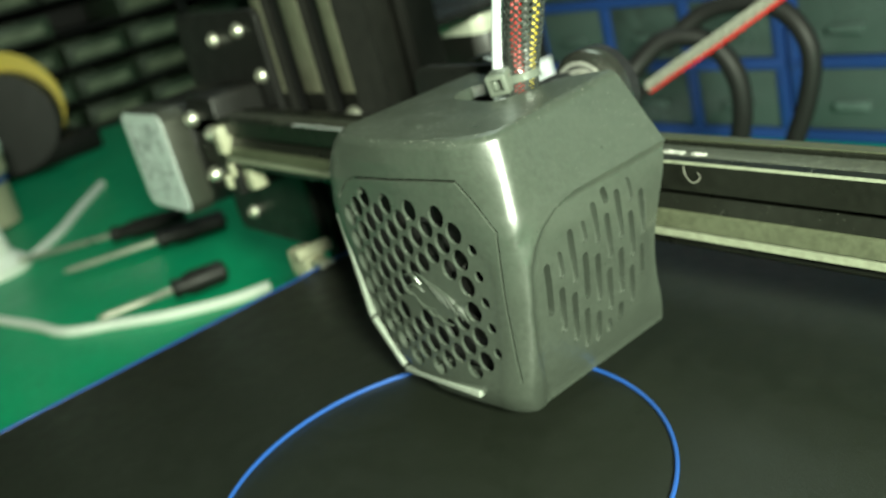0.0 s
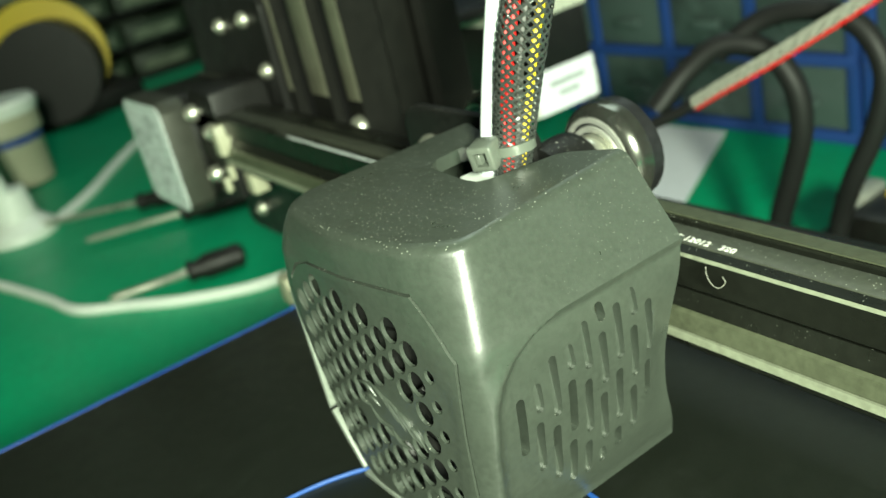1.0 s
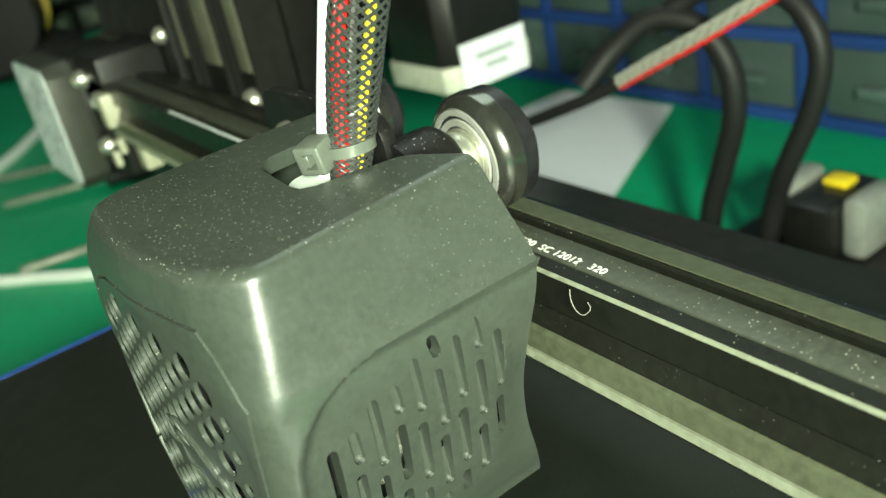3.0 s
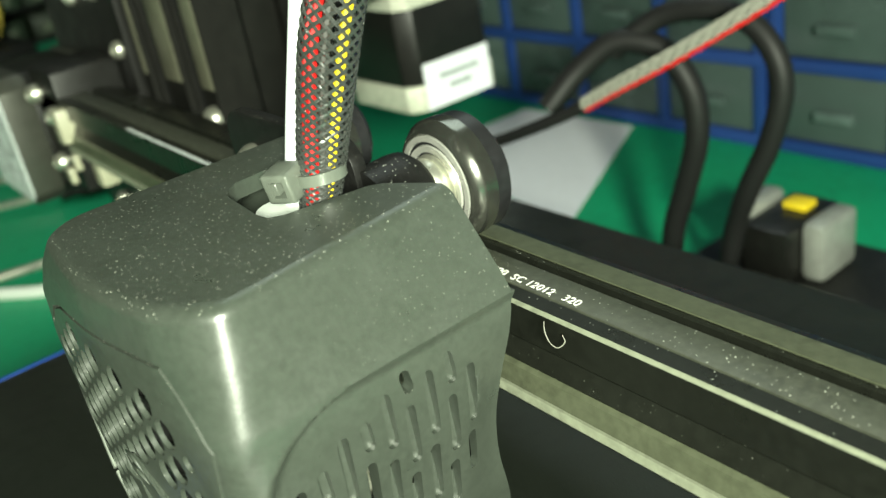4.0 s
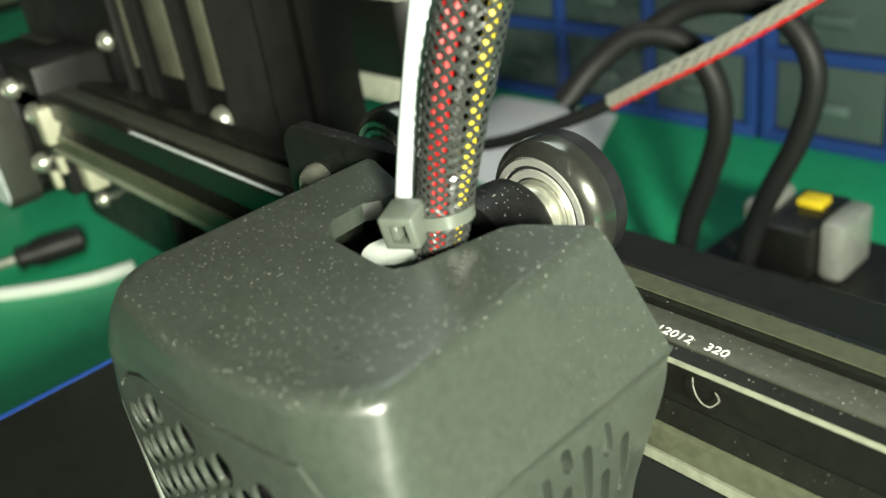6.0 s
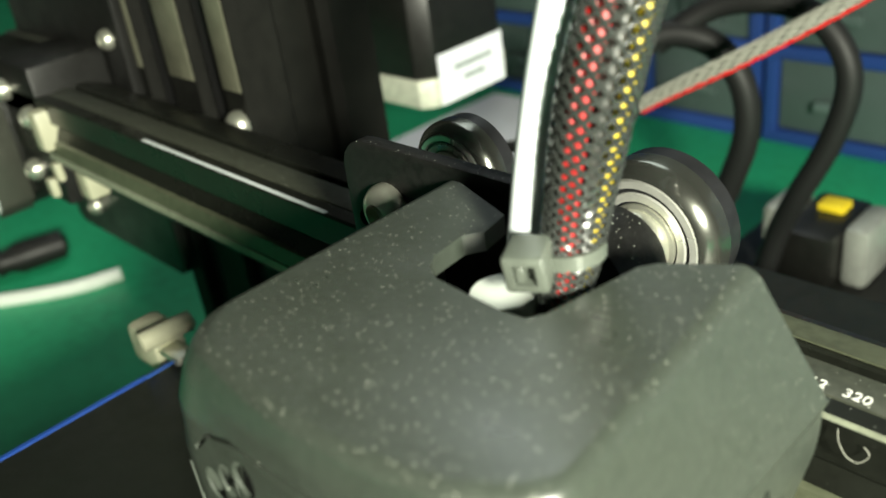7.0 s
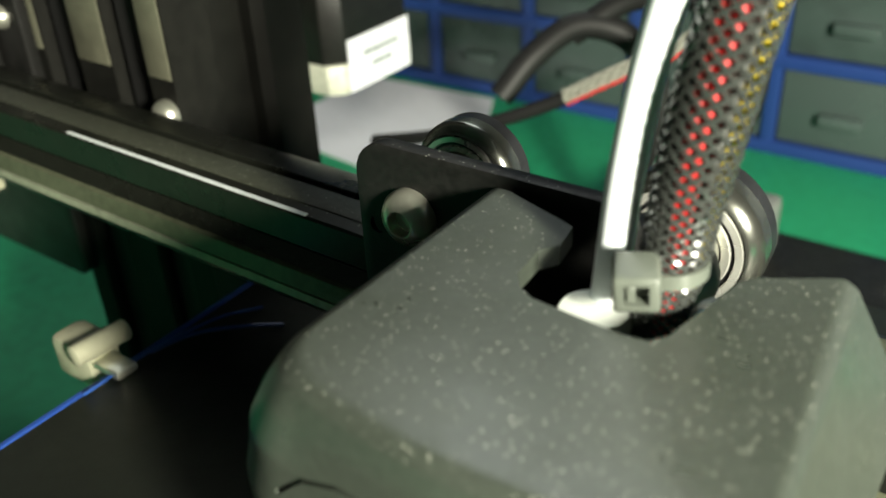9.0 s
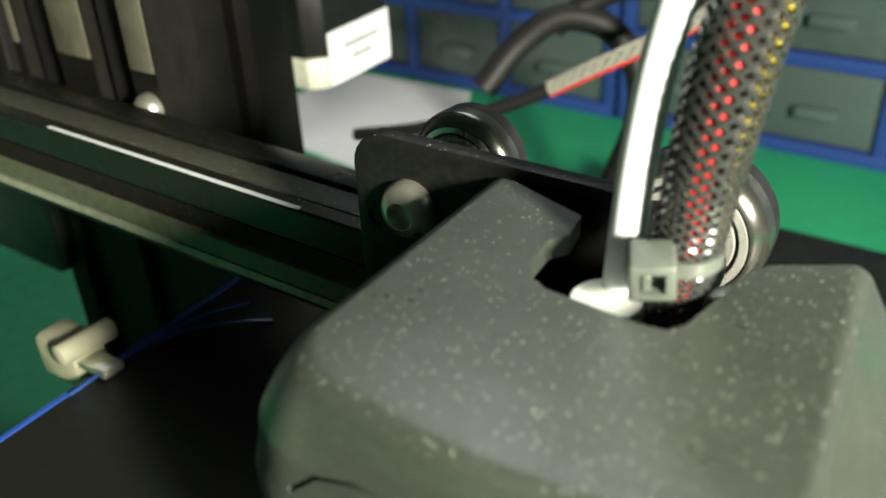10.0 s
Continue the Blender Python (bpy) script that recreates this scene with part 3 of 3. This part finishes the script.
STRANDS, TURNS = 13, 4.8
weave = bmesh.new()
for s in range(STRANDS):
    for sign in (1, -1):
        for w in (-0.05, 0.05):
            a0 = 2 * math.pi * s / STRANDS + w
            along(cpath, lambda u, a0=a0, sign=sign, s=s: (sleeve_radius(u) + 0.10 * sign * math.cos(STRANDS * TURNS * 2 * math.pi * u / 1.0 * 0.5 + s * math.pi), a0 + sign * 2 * math.pi * TURNS * u), 0.125, 4, weave)
part("mesh_sleeve", weave, SLEEVE, harness, "glossy grey woven mesh sleeve", kind="stuff")
for k, (mat, name) in enumerate([(RED, "red_wire"), (RED, "red_wire"), (WIRE_GREY, "grey_wire"), (YELLOW, "yellow_wire"), (BLUEW, "blue_wire"), (WIRE_GREY, "grey_wire"), (WIRE_BLACK, "black_wire"), (WIRE_GREY, "grey_wire"), (WIRE_BLACK, "black_wire")]):
    a0 = [3.80, 4.25, 3.2, 5.45, 0.9, 2.6, 1.9, 4.85, 0.0][k]
    b = along(cpath, lambda u, a0=a0, k=k: ((1.62 if k < 8 else 0.2) + 1.2 * smoothstep(0.10, 0.46, u), a0 - 0.9 * u + 0.12 * math.sin(9 * u + k)), 0.72 if k < 2 or k == 3 else 0.66, 8, None)
    part(name, b, mat, harness)

tie = thing("zip_tie", (0.002, 0.008, 0.059), "grey nylon zip tie round the sleeve and tube", "zip tie")
tie_c = Vector((0.9, 9.7, 59.9))
band = bmesh.new()
ringv = []
for k in range(40):
    a = 2 * math.pi * k / 40
    c = Vector((2.95 * math.cos(a), 2.95 * math.sin(a), 0.35 * math.cos(a)))
    n = Vector((math.cos(a), math.sin(a), 0))
    ringv.append([band.verts.new((tie_c + c + n * dn + Vector((0, 0, dz))) * MM) for dn, dz in ((0, -0.78), (0.55, -0.78), (0.55, 0.78), (0, 0.78))])
for k in range(40):
    for j in range(4):
        band.faces.new((ringv[k][j], ringv[(k + 1) % 40][j], ringv[(k + 1) % 40][(j + 1) % 4], ringv[k][(j + 1) % 4]))
part("band", band, TIE, tie, smooth=40)
head = cut(box(-2.2, 2.2, -2.2, 2.2, -2.1, 2.1, 0.45, 3), box(-1.1, 1.2, -4, -0.6, -1.1, 1.2))
box(-0.9, -0.1, -2.0, -0.4, -0.9, 0.9, 0.1, 1, head)
bmesh.ops.transform(head, matrix=pose(-0.0008, 0.0054, 0.0599, 8, -4, 24), verts=head.verts)
part("lock_head", head, TIE, tie, smooth=40)

fitting = thing("tube_fitting", (-0.003, 0.006, 0.05), "white plastic push fitting at the base of the tube", "fitting")
part("collar", lathe([(0, 3.9), (5.2, 3.9), (6.0, 3.5), (6.1, 2.2)], (-5.2, 5.9, 49), (0, 0, 1), 28), WHITE_PL, fitting)
part("body", lathe([(0, 3.6), (6, 3.6)], (-5.0, 6.4, 43), (0, 0, 1), 6), STEEL, fitting)
tagged(part("screw_cap", lathe([(0, 2.6), (1.4, 2.6), (2.6, 2.0), (3.1, 0.9), (3.2, 0.1)], (5.2, 11.8, 52.6), (0, -0.2, 1), 20), STEEL, label="domed steel screw head beside the sleeve"), category="screw")
tagged(part("wire_end", tube([(3.6, 8.4, 53), (4.2, 9.4, 55.6), (5.0, 10.6, 55.0)], 0.45), BLUE_LIGHT, label="light blue loose wire end beside sleeve"), category="wire")
heat = thing("hotend_block", (0, 0.004, 0.0), "metal hot end block with finned cooler and brass nozzle", "hot end")
part("block", box(-10, 10, -5, 12, 9, 19, 0.5), ALU, heat)
part("cooler", box(-9, 9, -6, 14, 22, 43, 0.5), ALU, heat)
part("nozzle", lathe([(0.3, 0.4), (2.2, 1.4), (5.0, 3.4), (9.0, 3.4)], (0, 3, 0), (0, 0, 1), 20), BRASS, heat)


# ---- motors ----
def stepper(name, label, x0, y0, z0, axis, side):
    """A 42 mm stepper motor: dark middle between two cast end caps. axis: 'y' or 'z', the way of its shaft."""
    m = thing(name, (x0 * MM + 0.021, y0 * MM + 0.02, z0 * MM), label, "stepper motor", "stepper motors")

    def octo(s, c):
        return [(-s + c, -s), (s - c, -s), (s, -s + c), (s, s - c), (s - c, s), (-s + c, s), (-s, s - c), (-s, -s + c)]

    def slab(d0, d1, s, c):
        o = octo(s, c)
        if axis == "z":
            return prism([(x0 + 21 + u, y0 + 21 + v) for u, v in o], "z", z0 + d0, z0 + d1, bevel=0.4)
        return prism([(x0 + 21 + u, z0 + 21 + v) for u, v in o], "y", y0 + d0, y0 + d1, bevel=0.4)

    cap = MOTOR_DARK if side == "dark" else ALU
    part("end_cap", slab(0, 9.5, 21, 4.0), cap, m, "cast metal end cap")
    part("core", slab(9.55, 37.0 if axis == "z" else 29.5, 20.7, 5.2), MOTOR_CORE, m, "black laminated steel core")
    part("end_cap", slab(37.05 if axis == "z" else 29.55, 47 if axis == "z" else 39, 21, 4.0), cap, m, "cast metal end cap")
    return m


x_motor = stepper("stepper_motor", "dark metal stepper motor with a silver square sticker", -247, 16.4, 3.5, "y", "dark")
part("sticker", prism(rounded(-246.0, -206.2, 5.0, 44.6, 4, 4), "y", 15.9, 16.35), STICKER, x_motor, "silver-white square sticker")
grey = bmesh.new()
rq = random.Random(7)
for i in range(15):
    for j in range(15):
        if rq.random() < 0.46:
            box(-241.5 + i * 2.1, -239.6 + i * 2.1, 15.70, 15.88, 9.4 + j * 2.1, 11.3 + j * 2.1, bm=grey)
part("sticker_print", grey, STICKER_GREY, x_motor, "worn grey printed blocks")
plug = part("connector", box(-181.9, -176.6, 23.5, 37, 27.5, 38, 1.0), CREAM, x_motor, "cream plastic wire connector")
part("connector_latch", box(-181.9, -175.4, 30, 36, 11.5, 27.4, 0.9), CREAM, x_motor, "cream plastic connector latch")
for k in range(3):
    part("pin_housing", box(-181.9, -178.4, 22.4 + 2.5 * k, 24.4 + 2.5 * k, 15 + 3.4 * k, 20 + 3.4 * k, 0.5), CREAM, x_motor)

bracket = thing("motor_bracket", (-0.19, 0.045, 0.02), "black steel motor bracket with bright screws", "bracket")
part("bracket_plate", prism(rounded(-240, -172, -24, 70, 4), "y", 48.5, 51.5, bevel=0.3), BLACK_PAINT, bracket)
for at in ((-208, 48.4, 60), (-186, 48.4, 63), (-222, 48.4, -14), (-178, 48.4, 46)):
    bolt(at, 2.8, bracket, h=2.6)
part("pulley_box", box(-205, -182, 27, 48, 6, 44, 1.0), BLACK_PAINT, bracket)
for at in ((-200, 26.9, 36), (-186, 26.9, 31), (-196, 26.9, 14)):
    bolt(at, 3.0, bracket, h=3.6)
leaning(bracket)

e_motor = stepper("stepper_motor", "stepper motor with silver end caps and white label", -202, 139, 1, "z", "bright")
part("label_sheet", box(-159.95, -159.6, 145, 176, 1.0, 18.0), PAPER, e_motor, "white paper label with two grey lines")
for z, y0, y1 in ((12.0, 152, 170), (7.6, 156, 166)):
    part("label_bar", box(-159.58, -159.4, y0, y1, z - 0.9, z + 0.9), STICKER_GREY, e_motor)
mount = thing("motor_mount", (-0.2, 0.16, 0.04), "black steel plate holding the upright stepper motor", "bracket")
part("mount_plate", box(-206, -150, 133, 183, 48.2, 51.4, 0.4), BLACK_PAINT, mount)
part("mount_arm", box(-180, -150, 92.5, 133, 48.2, 51.4, 0.4), BLACK_PAINT, mount)

# ---- left upright ----
upright = thing("upright_post", (-0.163, 0.072, -0.06), "black aluminium upright post with sheen painted on its slot edges", "post")
sec = [(-177, 52), (-170, 52), (-170, 54), (-173, 55.5), (-173, 60), (-154, 60), (-154, 55.5), (-157, 54), (-157, 52), (-145, 52), (-145, 54), (-148, 55.5), (-148, 60), (-130, 60), (-130, 55.5), (-133, 54), (-133, 52), (-125, 52),
       (-125, 64), (-127.5, 66), (-131, 66), (-131, 78), (-127.5, 78), (-125, 80), (-125, 92), (-177, 92)]
part("post", prism(sec, "z", -74.5, 420), POST_BLACK, upright, smooth=20)
bolt((-128.5, 51.9, 34.0), 3.6, upright, h=3.4)
# Thin pale strips put the sheen of the post's front faces into colour.
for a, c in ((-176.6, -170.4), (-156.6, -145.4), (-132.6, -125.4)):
    part("slot_edge", box(a, c, 51.6, 51.98, 42, 420, 0.1), POST_SHEEN, upright, "front face beside the slot with its sheen as pale colour")
part("slot_shade", box(-169.9, -157.1, 55.8, 59.9, -60, 420), SLOT_BLACK, upright)
part("slot_shade", box(-144.9, -133.1, 55.8, 59.9, -60, 420), SLOT_BLACK, upright)
# ---- rear motor and cables ----
y_motor = thing("rear_motor", (-0.03, 0.19, -0.06), "black rear motor between silver bracket plates", "motor")
part("core", box(-70.4, -52, 203, 236, -66, -46.3, 2), MOTOR_CORE, y_motor, "black motor core")
part("end_plate", box(-79.6, -70.5, 210, 232, -66, -43.5, 2.5), SILVER_BR, y_motor, "silver end plate")
part("end_plate", box(-51.9, -43, 210, 232, -66, -44.5, 2.5), SILVER_BR, y_motor, "silver end plate")
part("base_strip", box(-66, -20, 187, 191, -58, -56, 0.5), SILVER_BR, y_motor, "thin silver strip")
part("base_block", box(-94, 70, 180, 245, -74.9, -66.1, 2), BLACK_PAINT, y_motor, "black base block")
part("yellow_tag", box(-65, -56, 220, 228, -46.2, -43.4, 0.8), YELLOW, y_motor, "yellow tag")

for pts, r, label in (([(-92, 190, -74), (-86, 187, -46), (-79, 186, -27), (-73, 185, -8), (-74, 184, 8), (-83, 182, 20), (-96, 176, 23), (-106, 168, 15), (-112, 158, 4)], 4.0, "thick black sleeved cable arching behind the bed"),
                      ([(-72, 196, -66), (-65, 193, -42), (-58, 190, -26), (-50, 190, -8), (-46, 190, 8), (-48, 190, 19), (-56, 190, 28), (-68, 188, 32), (-84, 184, 30), (-98, 176, 20)], 3.6, "black cable looping beside the thick sleeved cable")):
    tagged(part("black_cable", tube(pts, r, 10, 12), WIRE_BLACK, label=label), category="cable", group="black cables")

flex = thing("braided_cable", (-0.06, 0.09, 0.03), "red and silver braided cable over black wire", "cable")
FLEX = [(-146, 138, -10), (-122, 138, -3), (-104, 140, 4), (-88, 145, 11), (-74, 150, 19), (-56, 158, 29), (-34, 170, 43), (-6, 186, 64)]
fpath = smooth_path(FLEX, 20)
part("core", tube(fpath, lambda u: 2.0, seg=10, raw=True), WIRE_BLACK, flex)
strand_sets = {"red_braid": (RED, range(0, 7)), "silver_braid": (SLEEVE_LIGHT, range(7, 14))}
for name, (mat, idx) in strand_sets.items():
    b = bmesh.new()
    for s in idx:
        for sign in (1, -1):
            along(fpath[66:], lambda u, s=s, sign=sign: (2.15 + 0.10 * math.cos(60 * u + s * math.pi) * sign, 2 * math.pi * (s + 0.5) / 14 + 3.76 + 0.22 * sign * math.sin(70 * u + s)), 0.25, 5, b)
    part(name, b, mat, flex, "red braid" if "red" in name else "silver-grey braid", kind="stuff")

# ---- on the table ----
sheet = prism([(-302, 232), (-165, 214), (-220, 322), (-300, 318)], "z", TABLE_Z + 0.1, TABLE_Z + 0.6)
tagged(part("paper_sheet", sheet, PAPER, label="plain white paper sheet lying on green table"), category="paper")
tagged(part("white_cable", tube([(-540, -60, -73), (-470, -36, -73), (-410, -20, -73), (-374, -12, -73), (-350, 8, -73), (-327, 28, -73), (-305, 55, -73), (-295, 75, -72)], 3.0, 8, 10), WHITE_PL, label="white cable lying across the green table"), category="cable")
tagged(part("white_cable", tube([(-560, -30, -72), (-540, 0, -73), (-590, 50, -73), (-650, 90, -73), (-711, 132, -73)], 4.0, 8, 10), WHITE_PL, label="thin white cable running towards the shelf"), category="cable")


def screwdriver(x0, y0, x1, y1, label):
    d = Vector((x1 - x0, y1 - y0, 0))
    s = thing("screwdriver", (x0 * MM, y0 * MM, TABLE_Z * MM), label, "screwdriver", "tools on the table")
    ln = d.length
    part("handle", lathe([(0, 3), (2, 6.5), (ln * 0.28, 7), (ln * 0.36, 5), (ln * 0.42, 6), (ln * 0.44, 3)], (x0, y0, TABLE_Z + 7), d, 12), BLACK_PAINT, s, "black ribbed handle")
    part("shaft", lathe([(ln * 0.44, 2.2), (ln * 0.95, 2.2), (ln, 1.2)], (x0, y0, TABLE_Z + 7), d, 10), STEEL, s, "steel shaft")


screwdriver(-480, 112, -545, 8, "black screwdriver with steel shaft on green table")
screwdriver(-338, 72, -356, 2, "small black screwdriver lying on green table")
screwdriver(-432, 120, -470, 20, "dark precision screwdriver lying on green table")

spool = thing("tape_roll", (-0.95, 0.15, -0.07), "black tape roll with yellow core beside the rack", "tape roll")
part("tape", lathe([(0, 28), (0, 52), (70, 52), (70, 28)], (-960, 140, -20), (0.9, -0.35, 0.05), 36), BLACK_PAINT, spool)
part("core_ring", lathe([(0, 40), (0, 64), (10, 64), (10, 40)], (-975, 138, -10), (0.9, -0.35, 0.05), 36), YELLOW, spool, "yellow core ring")
part("holder", box(-1010, -910, 80, 210, -75, -50, 6), BLACK_PAINT, spool)

pot = thing("white_tub", (-0.71, 0.04, -0.07), "white plastic tub with a blue band", "tub")
part("tub", lathe([(0, 28), (40, 30), (44, 33), (58, 33), (60, 30)], (-715, 30, -73), (0, 0, 1), 28), CREAM, pot)
part("band", lathe([(0, 30.5), (7, 30.9)], (-715, 30, -38), (0, 0, 1), 28), BLUE_BOX, pot, "blue band")
part("lid", lathe([(0, 34), (8, 36), (12, 33)], (-715, 30, -15), (0, 0, 1), 28), WHITE_PL, pot, "white lid")
pole = thing("white_stand", (-0.55, 0.0, -0.07), "slim white plastic stand pole on green table", "stand")
part("pole", tube([(-560, -2, -72), (-553, -12, -20), (-546, -24, 60), (-538, -36, 170)], 9.5, 6, 12), WHITE_PL, pole)
part("foot", lathe([(0, 24), (6, 24), (14, 15), (34, 13)], (-560, -2, -75), (0, 0, 1), 24), WHITE_PL, pole)

clip = thing("bed_clip", (-0.114, 0.01, 0), "cream plastic and steel clip on the bed edge", "clip")
part("clip_body", box(-123.5, -111.5, 9, 17, -5, 4.6, 1.8), CREAM, clip)
part("clip_roll", lathe([(0, 1.6), (0.4, 2.2), (11.6, 2.2), (12, 1.6)], (-112.5, 7, 4.6), (0.1, 1, 0), 16), CREAM, clip)
part("clip_jaw", box(-118, -104, 10, 15, 0.1, 2.0, 0.7), STEEL, clip)
tagged(part("blue_thread", tube([(-106.4, 4, 0.5), (-105, 18, 1.6), (-101, 32, 2.6), (-98, 42, 0.6)], 0.34, 10, 6), BLUE_PLASTIC, label="thin blue plastic strand at bed edge"), category="strand")
tagged(part("blue_thread", tube([(-106, 19, 0.6), (-101, 27, 2.2), (-95, 34, 1.8), (-90, 40, 0.5)], 0.4, 10, 6), BLUE_PLASTIC, label="short blue plastic strand curling up at bed edge"), category="strand")
tagged(part("plastic_string", tube([(22.0, 26.0, 36.5), (22.4, 25.6, 35.2), (23.4, 25.4, 33.9), (24.6, 25.6, 33.5), (25.4, 26.2, 34.4), (24.7, 26.5, 35.1)], 0.07, 10, 6), SLEEVE_LIGHT, label="thin curled plastic string hanging on the beam"), category="string")


# ---- shelf of component trays ----
rack = thing("tray_rack", (-1.1, 0.15, -0.075), "dark metal rack filled with small component trays", "rack")
for z in range(-72, 330, 40):
    part("shelf_board", box(-1200, -1040, -520, 700, z - 2, z, 0.4), SHELF, rack)
for y in (-520, -210, 95, 400, 692):
    part("rack_post", box(-1042, -1032, y, y + 9, -75, 330, 0.5), SHELF, rack)
part("rack_back", box(-1206, -1201, -520, 700, -75, 330), SHELF, rack)
tray = thing("component_tray", (0, 0, 0), "grey-green plastic component tray on the rack", "tray", "trays on the rack")
part("tray_body", cut(box(-130, 0, -38, 38, 0.2, 24, 1), box(-126, -3, -35, 35, 3, 40)), GREEN_BOX, tray)
part("tray_label", box(0.1, 0.6, -28, 28, 5, 16), TRAY_LABEL, tray, "pale label strip")
first = True
rt = random.Random(3)
for zi in range(10):
    for yi in range(14):
        m = pose(-1.041 - rt.random() * 0.02, -0.47 + yi * 0.084 + rt.uniform(-0.003, 0.003), (-72 + 40 * zi) * MM, 0, 0, rt.uniform(-3, 3))
        if first:
            tray.matrix_world, first = m, False
        elif rt.random() < 0.9:
            copy_thing(tray, m)

# ---- blue drawer cabinets ----
DW, DH, COLS, ROWS_N = 58, 40, 4, 7
cab = thing("drawer_cabinet", (0, 0, 0), "blue plastic cabinet of small cloudy clear drawers", "drawer cabinet", "drawer cabinets")
frame_bm = box(0, COLS * DW + 6, 4, 130, 0, ROWS_N * DH + 6, 1)
part("cabinet_back", frame_bm, BLUE_BOX, cab)
for r in range(ROWS_N + 1):
    part("cabinet_shelf", box(0, COLS * DW + 6, -4, 3.9, r * DH, r * DH + 6, 0.6), BLUE_BOX, cab)
for c in range(COLS + 1):
    part("cabinet_divider", box(c * DW, c * DW + 6, -3.6, 3.8, 0, ROWS_N * DH + 6, 0.6), BLUE_BOX, cab)
for r in range(ROWS_N):
    for c in range(COLS):
        d = part("drawer", box(c * DW + 6.6, (c + 1) * DW - 0.6, -1.5, 3.6, r * DH + 6.6, (r + 1) * DH - 0.6, 0.8), CLEAR_DRAWER, cab, "cloudy clear drawer front")
        part("drawer_pull", box(c * DW + 24, c * DW + 42, -6, -1.6, r * DH + 18, r * DH + 23, 0.8), CLEAR_DRAWER, d)
cab.matrix_world = pose(-0.62, 0.330, TABLE_Z * MM, 0, 0, 0)
for k in (1, 2, 3):
    copy_thing(cab, pose(-0.62 + k * 0.2405, 0.330, TABLE_Z * MM, 0, 0, 0))
